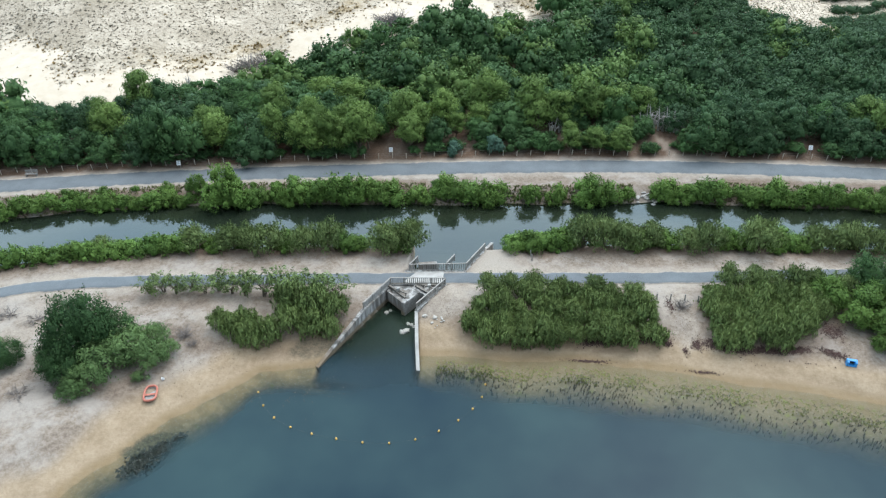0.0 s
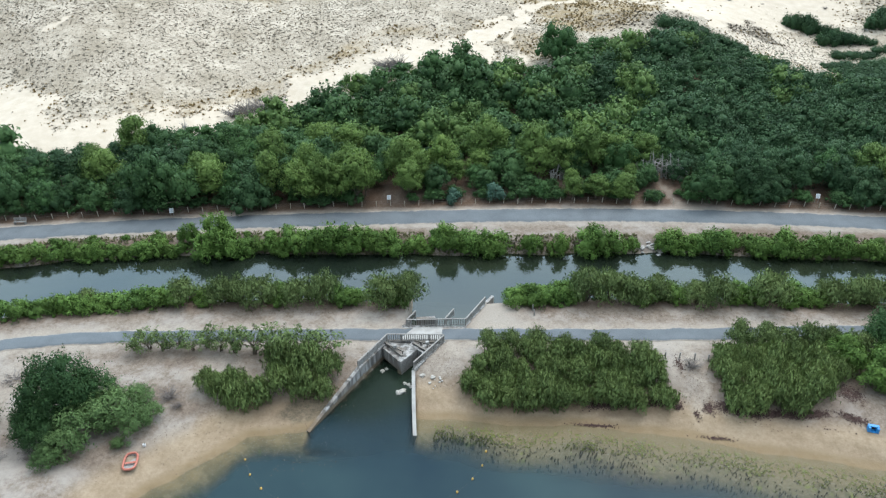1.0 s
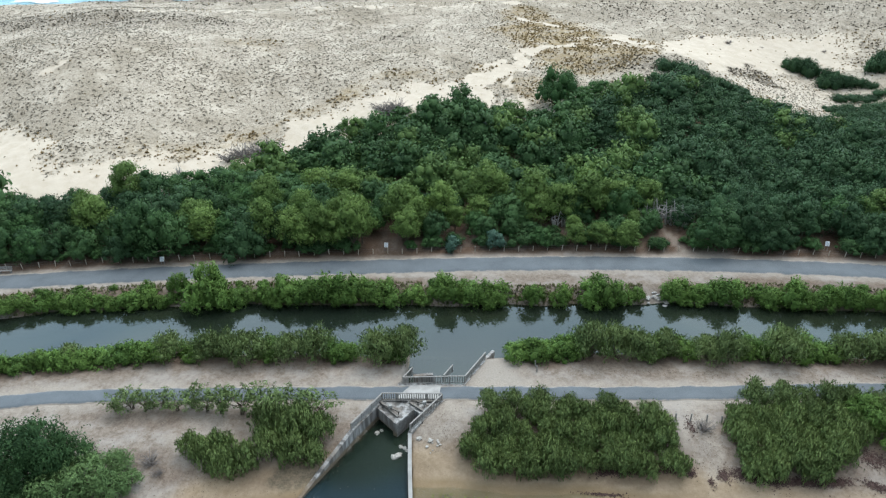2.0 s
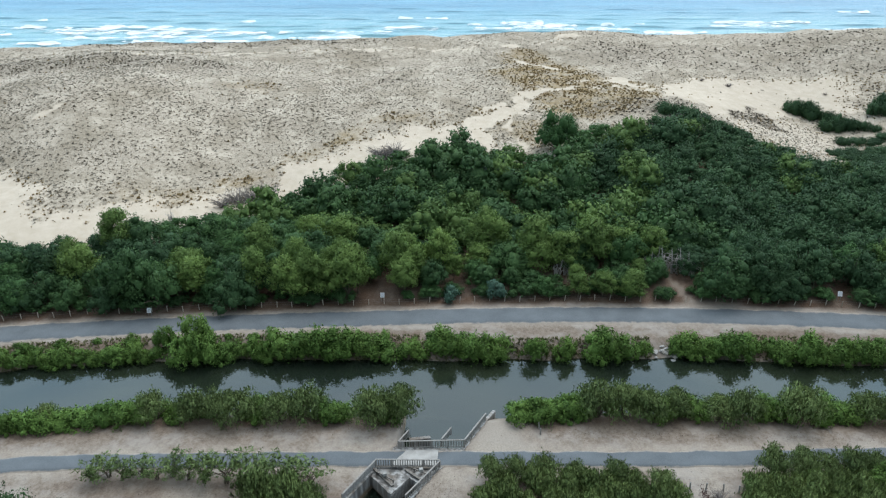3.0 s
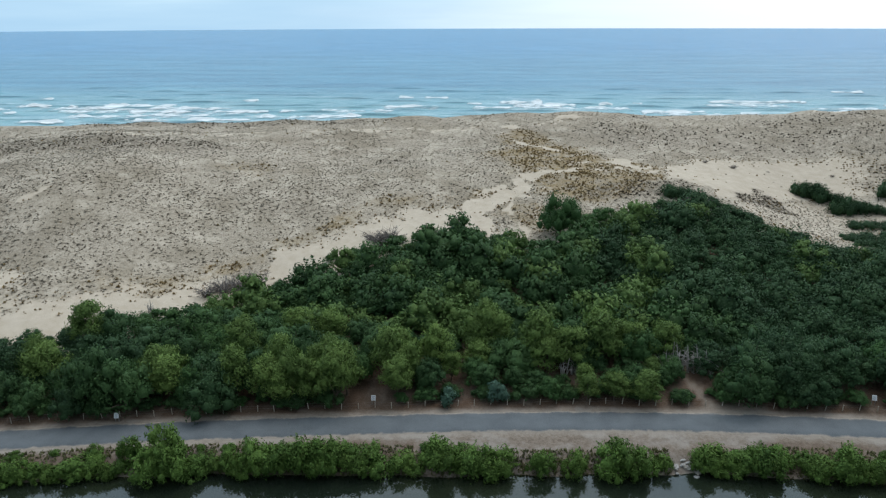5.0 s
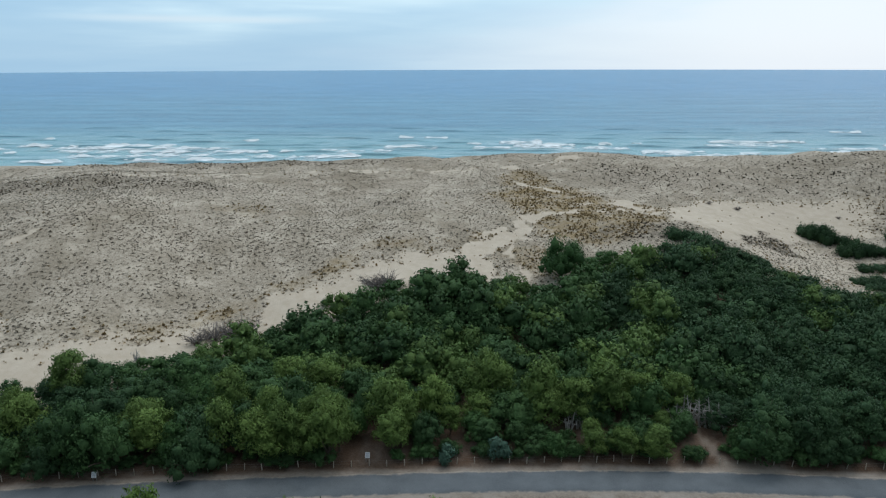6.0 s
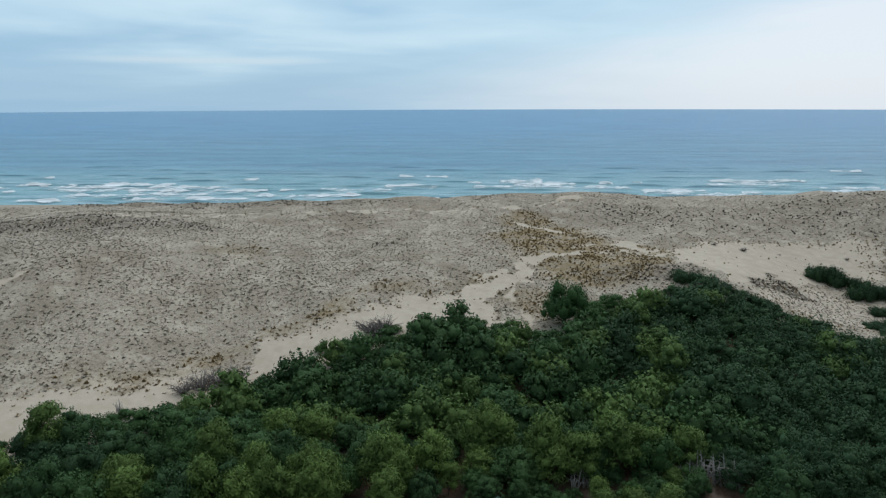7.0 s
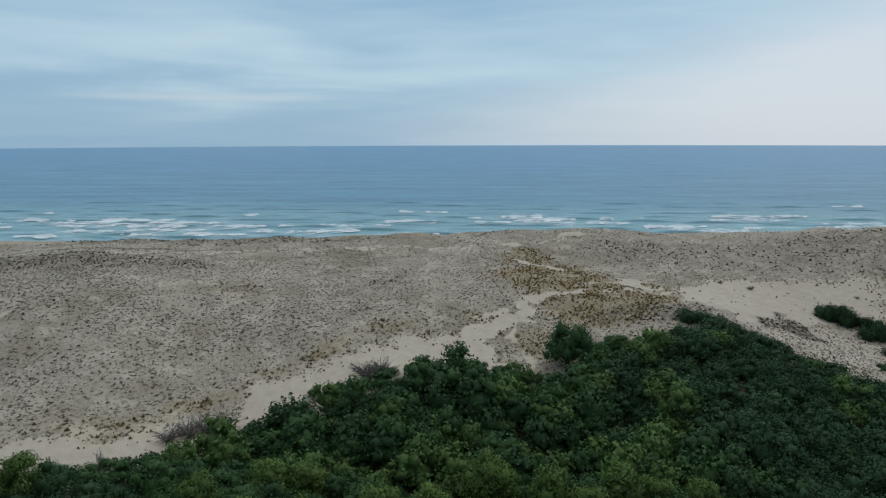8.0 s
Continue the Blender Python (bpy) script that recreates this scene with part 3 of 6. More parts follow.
def bare_sand(x, y):
    """Where the dune shows clean sand."""
    px, py = ragged(x, y)
    out = (1 - smooth(py - curve(px, SAND_TOP_X, SAND_TOP_Y), -5.0, 2.5)) * (1 - smooth(px, 4, 8))
    low, top = curve(px, HOLLOW_X, HOLLOW_LOW), curve(px, HOLLOW_X, HOLLOW_TOP)
    out = np.maximum(out, smooth(py, low - 2, low + 1) * (1 - smooth(py, top - 3, top + 3)) * (px > 49) * (1 - 0.7 * smooth(px, 100, 112)))
    for cx, cy, rx, ry, turn in ((1, 189, 5, 3.5, 45), (6, 195.5, 6, 2.6, 55), (11.5, 203, 5, 2.0, 55), (16.5, 210, 5, 1.8, 55), (24, 213, 4.5, 1.7, 25), (20, 211, 3, 1.4, 10), (7.6, 187.8, 0.7, 5, 14), (10.4, 178, 0.7, 6, 14), (4, 199.5, 3.5, 1.2, 10), (0.5, 197, 2.5, 1.0, 0),
                                 (14, 239.5, 2.6, 4.0, 20), (20, 234.5, 5.5, 1.3, -30), (10, 253, 3, 1.2, 0), (38.5, 224.5, 3.5, 2.4, -20), (43.5, 220.5, 5, 1.8, -35), (47, 214, 3, 1.4, -30), (40, 217, 2.5, 1.1, 0), (52, 216, 3, 2, 0), (11.5, 195.5, 2.4, 1.2, 0), (29, 222, 2.5, 1.0, 0), (33, 215, 2.0, 0.9, 0),
                                 (-103.2, 177, 0.9, 4.5, -18), (-109, 239, 3.0, 2.4, 40), (-114, 244, 5.0, 1.0, 40), (-96, 241.5, 10, 0.8, 12), (-77, 247.5, 11, 0.7, 8), (-58, 250.5, 11, 0.7, 5), (-38, 252, 10, 0.7, 2), (-15, 254, 14, 0.6, 3), (29, 263, 6, 2.6, 5), (22, 258, 5, 1.0, 30), (118, 272, 6, 1.6, 0), (83, 195, 17, 12.0, 0)):
        out = np.maximum(out, spot(px, py, cx, cy, rx, ry, turn))
    return out


def ochre_grass(x, y):
    px, py = x + 2.5 * wave(x, y, 4.0, 1.1) + wave(x, y, 1.3, 0.5), y + 2.5 * wave(x, y, 5.0, 2.0) + wave(x, y, 1.5, 2.5)
    above = py - curve(px, SAND_TOP_X, SAND_TOP_Y)
    out = np.clip(0.45 + 0.5 * wave(x, y, 3.1, 0.9), 0.05, 0.8) * smooth(above, -2.5, 2) * (1 - smooth(above, 3, 10)) * smooth(px, -76, -66) * (1 - smooth(px, -16, -4))
    for cx, cy, rx, ry, turn, much in ((21, 223, 17, 15, 20, 1.0), (14, 244, 8, 8, 0, 0.8), (27, 204, 15, 11, 10, 0.9), (40, 215, 13, 9, -20, 0.85), (3, 196, 8, 5, 15, 0.7), (12, 185, 7, 7, 0, 0.55), (-61, 209, 8, 4, 10, 0.3)):
        out = np.maximum(out, much * spot(px, py, cx, cy, rx, ry, turn))
    return np.clip(out * (1 - bare_sand(x, y)), 0, 1)


def scrub(x, y):
    """Where low dark heather and grey scrub stand between the grass."""
    px, py = ragged(x, y)
    out = 0 * px
    for cx, cy, rx, ry, turn, much in ((40, 200, 14, 6.5, 18, 1.0), (-24.5, 222, 5.5, 4.5, 0, 0.9), (-120, 228, 46, 11, -3, 0.75), (-60, 210, 7, 4, 0, 0.3), (75, 248, 45, 12, 0, 0.4), (55, 268, 6, 2.5, 0, 0.8), (112, 258, 30, 12, 0, 0.5), (115, 222, 9, 8, 0, 0.6), (118, 240, 9, 6, 0, 0.6), (-90, 270, 70, 6, -4, 0.5)):
        out = np.maximum(out, much * spot(px, py, cx, cy, rx, ry, turn))
    mound = spot(px, py, 72, 203.5, 9.5, 4.2, 15)
    return np.maximum(np.clip(out * (1 - 0.8 * bare_sand(x, y)), 0, 1), 1.8 * mound)


bare = bare_sand(fx, fy)
paint(ground_me, "ochre", ochre_grass(fx, fy) * dune)
# the stony ground below the sand hollow keeps a thin grey cover
paint(ground_me, "grass", dune * (1 - bare * (1 - 0.55 * spot(fx, fy, 83, 195, 17, 11))))
paint(ground_me, "scrub", scrub(fx, fy) * dune)
paint(ground_me, "beach", smooth(fz, -0.3, 0.1) * (1 - smooth(from_shore, 3.0, 6.0)) * (behind < 0))
paint(ground_me, "wet", (1 - smooth(fz, 0.05, 0.35)) * (behind < -20) * (from_shore < 12))
bank_strip = np.exp(-(((fy - curve(fx, CANAL_NEAR_X, CANAL_NEAR_Y) + 3.2) / 1.6) ** 2)) * (np.abs(fx + 1) > 8)
# litter spots under bushes; their dark brown also stands in for the shade
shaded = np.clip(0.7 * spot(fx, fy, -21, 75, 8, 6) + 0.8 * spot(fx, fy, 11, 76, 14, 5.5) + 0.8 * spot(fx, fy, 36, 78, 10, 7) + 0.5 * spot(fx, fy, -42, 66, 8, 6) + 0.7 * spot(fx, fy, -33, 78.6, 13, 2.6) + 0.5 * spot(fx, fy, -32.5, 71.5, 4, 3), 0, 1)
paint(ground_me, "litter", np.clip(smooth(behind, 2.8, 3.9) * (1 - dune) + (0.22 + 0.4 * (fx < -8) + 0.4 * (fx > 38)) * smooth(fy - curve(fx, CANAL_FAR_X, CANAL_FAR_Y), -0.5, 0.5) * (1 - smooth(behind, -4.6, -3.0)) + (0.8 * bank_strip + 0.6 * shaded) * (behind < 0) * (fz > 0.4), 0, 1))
bridge_end = np.exp(-(((fx - 2.5) / 3.2) ** 2) - ((fy - 88.0) / 3.5) ** 2)
paint(ground_me, "gravel", np.clip(1.6 * bridge_end + 0.5 * spot(fx, fy, 33.4, 124.6, 0.8, 3.8, 20) + 0.4 * spot(fx, fy, 37.0, 120.9, 5.0, 1.0) + 0.12 * spot(fx, fy, -13, 121.5, 4, 2.5) + 0.5 * (1 - smooth(np.abs(fy - curve(fx, FAR_ROAD_X, FAR_ROAD_Y)), 2.6, 3.8)), 0, 1))
off_path = np.abs(fy - curve(fx, NEAR_ROAD_X, NEAR_ROAD_Y))
paint(ground_me, "verge", np.clip((1 - smooth(off_path, 1.6, 3.4)) + 0.8 * spot(fx, fy, -3.5, 80.0, 3.2, 3.6) + 0.8 * spot(fx, fy, 25.5, 78, 2.2, 5.5) + 0.7 * spot(fx, fy, -29, 75.5, 5, 4) + 0.6 * spot(fx, fy, -50, 72, 9, 6), 0, 1) * (behind < -15) * (fz > 0.6))
paint(ground_me, "weed", (1 - smooth(fz, -0.22, -0.06)) * (behind < 0))
paint(ground_me, "algae", 0.5 * (1 - smooth(fz, -0.1, 0.12)) * (1 - smooth(fx, -16, -12)) * (behind < -20) + 0.6 * spot(fx, fy, -32.5, 57.0, 3.2, 1.4, 25) + 0.6 * spot(fx, fy, -18.5, 71.5, 3.5, 1.6, 20))
paint(ground_me, "deep_bed", (1 - smooth(fz, -2.0, -0.7)) * (behind < 0))
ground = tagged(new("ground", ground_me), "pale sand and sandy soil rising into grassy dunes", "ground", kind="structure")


def road(name, rx, ry, half, label):
    xs = np.arange(-250, 250.1, 1.0)
    ys = curve(xs, rx, ry)
    ys = np.convolve(np.pad(ys, 6, mode="edge"), np.ones(13) / 13, mode="valid")
    tx, ty = np.gradient(xs), np.gradient(ys)
    ln = np.hypot(tx, ty)
    nx, ny = -ty / ln, tx / ln
    rows = (-1.0, -0.97, -0.5, 0.0, 0.5, 0.97, 1.0)
    v, e = [], []
    for r in rows:
        wob = 0.10 * np.sin(xs * 0.9 + 3 * r) if abs(r) > 0.9 else 0
        px, py = xs + nx * (half * r + wob), ys + ny * (half * r + wob)
        z = np.maximum(height(px, py), 1.98 - 9 * (np.abs(px + 6) > 9)) + (0.06 if abs(r) < 0.99 else -0.05) + 0.03 * (1 - r * r)
        v.append(np.stack([px, py, z], 1))
        e.append(np.full(len(xs), abs(r)))
    me = mesh_data(name, np.concatenate(v), grid_faces(len(xs), len(rows)), ASPHALT, True)
    paint(me, "across", np.concatenate(e))
    return tagged(new(name, me), label, "road", kind="structure")


road("road_far", FAR_ROAD_X, FAR_ROAD_Y, 2.5, "grey asphalt road with sandy worn edges")
road("road_near", NEAR_ROAD_X, NEAR_ROAD_Y, 1.3, "narrow grey asphalt path with sandy edges")


def sheet(name, xs, ys, z, material, label):
    X, Y = np.meshgrid(xs, ys)
    me = mesh_data(name, np.stack([X.ravel(), Y.ravel(), np.full(X.size, z)], 1), grid_faces(len(xs), len(ys)), material, True)
    paint(me, "deep", (1 - smooth(height(X.ravel(), Y.ravel()), -2.0, -0.15)) ** 0.8)
    gap = np.minimum(X - np.interp(Y, CHANNEL_Y, CHANNEL_LEFT), np.interp(Y, CHANNEL_Y, CHANNEL_RIGHT) - X).ravel()
    paint(me, "inlet", smooth(Y.ravel() + 1.5 * wave(X.ravel(), Y.ravel(), 2.0, 0.6), 67, 75) * (gap > -2))
    return tagged(new(name, me), label, "water", kind="structure")


sheet("lake_water", spaced((-600, -100, 50), (-100, 110, 1.0), (110, 600.1, 49)), spaced((-600, 0, 100), (0, 40, 4), (40, 82, 1.0)), 0.0, LAKE, "calm dark blue-green lake water")
# canal water: a ribbon between the banks and into the inlet
cx = np.arange(-300, 300.1, 2.0)
near_edge = curve(cx, CANAL_NEAR_X, CANAL_NEAR_Y) - 2.0
near_edge = np.where((cx > -11) & (cx < 4), 82.2, near_edge)
far_edge = curve(cx, CANAL_FAR_X, CANAL_FAR_Y) + 2.0
cv = np.concatenate([np.stack([cx, e, np.full(len(cx), 0.5)], 1) for e in (near_edge, far_edge)])
tagged(new("canal_water", mesh_data("canal_water", cv, grid_faces(len(cx), 2), CANAL, True)), "still dark green canal water mirroring the sky", "water", kind="structure")

# ---- sea ----
sx = spaced((-4900, -900, 250), (-900, -450, 30), (-450, 450, 3.5), (450, 900, 30), (900, 4900, 250))
sy = spaced((395, 640, 1.6), (640, 1000, 12), (1000, 4900, 150))
SX, SY = np.meshgrid(sx, sy)
limit = 30 + np.sqrt(np.clip(4900.0**2 - SX**2, 380.0**2, None))
SY = np.where(SY > 640, 640 + (SY - 640) * (limit - 640) / (4900 - 640), SY)
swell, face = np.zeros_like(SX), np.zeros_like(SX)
for n, by in enumerate((418, 428, 447, 463, 478, 491, 500, 515, 527, 548, 572, 599, 625)):
    line = by + 3.5 * np.sin(SX / 83 + 1.3 * n) + 1.8 * np.sin(SX / 27 + 2.1 * n)
    patch = np.clip(0.05 + 0.5 * np.sin(SX / 37 + 1.9 * n) + 0.45 * np.sin(SX / 14 + 3.1 * n) + 0.4 * np.sin(SX / 7.3 + 5.1 * n), 0.0, 1.2)
    swell += (1.2 - 0.05 * n) * (0.25 + patch) * np.exp(-(((SY - line) / 2.4) ** 2))
    # mask of the swell slopes whose shading the sea colour carries
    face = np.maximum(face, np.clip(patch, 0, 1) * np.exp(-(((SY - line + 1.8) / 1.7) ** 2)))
SZ = swell * smooth(SY, 385, 420) + 0.12 * wave(SX, SY, 9.0, 1.0) * (SY < 700)
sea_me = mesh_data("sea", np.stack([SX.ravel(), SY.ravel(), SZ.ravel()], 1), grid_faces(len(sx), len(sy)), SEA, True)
paint(sea_me, "shallow", (1 - smooth(SY.ravel(), 450, 700)))
paint(sea_me, "offing", smooth(SY.ravel(), 700, 1600))
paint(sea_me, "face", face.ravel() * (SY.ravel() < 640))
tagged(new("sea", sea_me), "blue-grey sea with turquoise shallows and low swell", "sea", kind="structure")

# breakers: x, length, y, strength and depth of the foam behind each white line
BREAKERS = ((-326, 9, 529, 0.8, 3), (-308, 24, 488, 1.0, 6), (-280, 7, 488, 0.8, 3), (-237, 54, 496, 1.0, 26), (-254, 42, 462, 0.7, 12), (-208, 46, 461, 0.9, 16), (-155, 38, 465, 0.7, 16), (-301, 8, 450, 0.8, 5), (-255, 28, 416, 1.0, 6), (-197, 29, 425, 0.6, 12), (-155, 40, 426, 1.0, 10), (-169, 13, 526, 1.0, 3),
            (-124, 10, 469, 0.9, 3), (-89, 34, 446, 1.0, 16), (-46, 39, 492, 1.0, 12), (-56, 12, 547, 0.8, 2), (-33, 19, 548, 1.0, 3), (-4, 11, 513, 0.8, 3), (29, 32, 524, 1.0, 14), (44, 44, 504, 1.0, 16), (86, 10, 505, 0.9, 3), (109, 7, 516, 0.9, 3), (122, 42, 473, 0.9, 22), (194, 70, 525, 0.9, 10), (292, 26, 598, 0.9, 4), (235, 44, 488, 0.6, 20), (167, 14, 464, 0.8, 5),
            (-330, 40, 470, 0.6, 14), (290, 40, 505, 0.6, 12), (330, 50, 530, 0.8, 8), (-30, 30, 434, 0.7, 8), (60, 40, 448, 0.6, 10),
            (-270, 60, 478, 0.5, 20), (-200, 70, 482, 0.55, 22), (-190, 60, 446, 0.5, 16), (-120, 50, 440, 0.5, 14), (-230, 50, 438, 0.5, 14), (20, 50, 492, 0.5, 18), (70, 60, 486, 0.45, 16), (180, 60, 508, 0.45, 14), (150, 50, 455, 0.5, 14), (240, 70, 470, 0.45, 16), (-80, 50, 470, 0.4, 16))


def breaker(bx, length, by, n, strong, apron):
    """A curling lip of foam, and a lacy apron of it running in towards the beach."""
    xs = np.linspace(-length / 2, length / 2, max(16, int(length / 1.2)))
    taper = np.clip((1 - np.abs(2 * xs / length)) * 5.0, 0, 1) ** 0.5 * np.clip(0.75 + 0.25 * np.sin(xs / 3.1 + 2.3 * n) + 0.2 * np.sin(xs / 7.7 + n), 0.2, 1.2)
    rng = rng_of(400 + n)
    ragged_top = np.interp(xs, np.linspace(xs[0], xs[-1], max(4, int(length / 2.4))), rng.uniform(0.45, 1.25, max(4, int(length / 2.4))))
    taper = taper * ragged_top
    reach = np.interp(xs, np.linspace(xs[0], xs[-1], max(4, int(length / 5))), rng.uniform(0.3, 1.3, max(4, int(length / 5))))
    line = by + 2.0 * np.sin((bx + xs) / 60 + n) + 1.1 * np.sin(xs / 6 + n) + 0.6 * np.sin(xs / 2.3 + 2 * n)
    v, e = [], []
    for off, up, much in ((1.3, 0.35, 0.25), (0.5, 1.15, 1.3), (-0.4, 1.25, 1.6), (-1.2, 0.6, 1.5), (-2.2, 0.25, 0.9), (-0.25 * apron - 2.2, 0.14, 0.62), (-0.6 * apron - 2.2, 0.12, 0.5), (-apron - 2.4, 0.08, 0.12)):
        v.append(np.stack([bx + xs + 0.12 * off, line + off * (reach if off < -2.5 else 0.8), up * taper * (0.6 + 0.5 * strong) + 0.42], 1))
        e.append(np.clip(taper, 0, 1) * much * strong)
    me = mesh_data("breaker", np.concatenate(v), grid_faces(len(xs), 8), FOAM, True)
    paint(me, "edge", np.concatenate(e))
    return tagged(new("breaker", me), "white breaking wave foam on the turquoise shallows", "wave", "breakers off the beach", "stuff")


for n, row in enumerate(BREAKERS):
    breaker(*row[:3], n, *row[3:])


# ---- plants ----
def leaf_sprays(rng, centres, normals, size, long=1.0, hang=0.0):
    """One small leaf spray a centre, facing its normal."""
    n = len(centres)
    normals = normals / np.linalg.norm(normals, axis=1, keepdims=True)
    spin = rng.normal(size=(n, 3))
    u = np.cross(normals, spin)
    u /= np.linalg.norm(u, axis=1, keepdims=True)
    u = u * (1 - hang) + np.array([0, 0, hang]) * np.where(rng.random((n, 1)) < 0.5, 1, -1)
    u /= np.linalg.norm(u, axis=1, keepdims=True)
    w = np.cross(normals, u)
    w /= np.linalg.norm(w, axis=1, keepdims=True) + 1e-6
    s = size * rng.uniform(0.55, 1.35, (n, 1))
    u, w = u * s * long, w * s
    lift = normals * s * 0.35
    v = np.stack([centres - u * 1.1 - w * 0.6, centres + u * 1.1 - w * 0.6, centres + w * 1.2 + lift], 1).reshape(-1, 3)
    return v, np.arange(3 * n).reshape(-1, 3)


def unit_ball(sub):
    bm = bmesh.new()
    bmesh.ops.create_icosphere(bm, subdivisions=sub, radius=1.0)
    v = np.array([p.co[:] for p in bm.verts])
    f = np.array([[q.index for q in p.verts] for p in bm.faces])
    bm.free()
    return v, f


SMALL_BALL, BALL = unit_ball(1), unit_ball(2)


def crown_arrays(rng, radius, tall, base, lobes, leaves, size, upright=0.95, flat=0.0, lobe_size=0.42, spread=1.0, core=0.62, long=1.0, hang=0.0, dome=False, shoots=0):
    """A crown of leaf sprays on many overlapping lobes, with a rough dark core in each lobe."""
    angle, rise = rng.uniform(0, 2 * np.pi, lobes), rng.uniform(0.0, 1.0, lobes)
    reach = spread * radius * (1 - lobe_size) * np.sqrt(np.clip(1 - rise**2 * (1 - flat), 0.03, 1)) * rng.uniform(0.3, 1.1, lobes)
    c = np.stack([reach * np.cos(angle), reach * np.sin(angle), base + tall * (0.22 + 0.58 * rise)], 1)
    if dome:
        rise = rng.uniform(0.0, 1.0, lobes) ** 1.2
        reach = (1 - lobe_size) * radius * np.sqrt(np.clip(1 - rise**2, 0.0, 1)) * rng.uniform(0.82, 1.08, lobes) * (1 + 0.16 * np.sin(2 * angle + rng.uniform(0, 6)) + 0.1 * np.sin(3 * angle))
        c = np.stack([reach * np.cos(angle), reach * np.sin(angle), base + tall * (0.18 + 0.64 * rise * rng.uniform(0.85, 1.1, lobes))], 1)
    r = radius * lobe_size * rng.uniform(0.55, 1.4, lobes)
    squash = np.array([1.0, 1.0, upright])
    pick = rng.choice(lobes, leaves, p=r**2 / (r**2).sum())
    d = rng.normal(size=(leaves, 3)) + np.array([0, 0, 0.35])
    d /= np.linalg.norm(d, axis=1, keepdims=True)
    p = c[pick] + d * r[pick, None] * squash * rng.uniform(0.72, 1.26, (leaves, 1))
    if dome:
        loose, up = rng.random(leaves) < 0.12, np.abs(d[:, 2:])
        round_about = np.concatenate([d[:, :2] * radius * 0.76, base + tall * (0.3 + 0.45 * up)], 1) * rng.uniform(0.9, 1.06, (leaves, 1))
        p = np.where(loose[:, None], round_about, p)
    normal = d + rng.normal(size=(leaves, 3)) * 0.3
    v, f = leaf_sprays(rng, p, normal, size, long, hang)
    if shoots:
        # slender leafy shoots standing out of the crown and arching over
        k, d = rng.integers(0, lobes, shoots), rng.normal(size=(shoots, 3)) * np.array([0.7, 0.7, 0.3]) + np.array([0, 0, 0.75])
        d /= np.linalg.norm(d, axis=1, keepdims=True)
        run = np.linspace(0, 1, 11)[None, :, None]
        far = (radius * rng.uniform(0.22, 0.45, shoots))[:, None, None]
        q = c[k][:, None] + d[:, None] * (r[k][:, None, None] + run * far) - np.array([0, 0, 1.0]) * run**2 * far * 0.45
        q = q.reshape(-1, 3) + rng.normal(size=(shoots * 11, 3)) * size * 0.8
        v2, f2 = leaf_sprays(rng, q, rng.normal(size=(len(q), 3)) + np.array([0, 0, 0.5]), size * 0.85, long, hang)
        v, f = np.concatenate([v, v2]), np.concatenate([f, f2 + len(v)])
    mid = np.array([0, 0, base + tall * 0.3])
    spread_out = v - mid
    spread_out = spread_out / np.linalg.norm(spread_out, axis=1, keepdims=True)
    own = np.zeros_like(v)
    own[:3 * leaves] = np.repeat(normal / np.linalg.norm(normal, axis=1, keepdims=True), 3, 0)
    vs, fs, k, ns = [v], [f.tolist()], len(v), [0.4 * spread_out + 0.75 * own]
    # each lobe has a lumpy leafy heart
    bv, bf = SMALL_BALL
    for i in range(0, lobes, 2):
        bump = 1 + 0.2 * rng.normal(size=(len(bv), 1))
        vs.append(c[i] + bv * bump * r[i] * core * 1.08 * squash)
        fs.append((bf + k).tolist())
        out = c[i] - mid
        ns.append(bv + 0.35 * out / (np.linalg.norm(out) + 1e-6))
        k += len(bv)
    bv, bf = BALL
    if dome:
        bump = 1 + 0.08 * rng.normal(size=(len(bv), 1))
        vs.append(np.array([0, 0, base + tall * 0.36]) + bv * bump * np.array([radius * 0.44, radius * 0.44, tall * 0.25]))
        fs.append((bf + k).tolist())
        ns.append(bv)
    return np.concatenate(vs), [p for f in fs for p in f], c, np.concatenate(ns)


def soften(me, normals):
    """Leaves take the light of the mass of foliage that they belong to."""
    n = normals / (np.linalg.norm(normals, axis=1, keepdims=True) + 1e-9)
    me.normals_split_custom_set_from_vertices(n.tolist())
    return me


def trunk_part(rng, tops, base, thick, parent, stems=1, material=None):
    bm = bmesh.new()
    for s in range(stems):
        foot = Vector((rng.uniform(-0.3, 0.3), rng.uniform(-0.3, 0.3), -0.3)) * (stems > 1) + Vector((0, 0, -0.3))
        fork = Vector((rng.uniform(-0.3, 0.3), rng.uniform(-0.3, 0.3), base * 0.9 + 0.2)) * (1.0 if stems == 1 else 1.0)
        limb(bm, foot, fork, thick, thick * 0.7)
        for t in tops[s::stems][:6 if stems == 1 else 3]:
            mid = fork.lerp(Vector(t), 0.55) + Vector((0, 0, 0.15))
            limb(bm, fork, mid, thick * 0.55, thick * 0.35, 5)
            limb(bm, mid, Vector(t), thick * 0.35, thick * 0.12, 4)
    return part("trunk", bm, material or BARK, parent)


def tree(name, seed, label, category, material, radius, tall, base, lobes, leaves, size, thick=0.14, stems=1, group="", **more):
    rng = rng_of(seed)
    ob = empty(name, Matrix(), label, category, group)
    v, f, c, soft = crown_arrays(rng, radius, tall, base, lobes, leaves, size, **more)
    put_part("crown", soften(mesh_data("crown", v, f, material, True), soft), ob)
    trunk_part(rng, [tuple(p) for p in c], base, thick, ob, stems)
    return ob


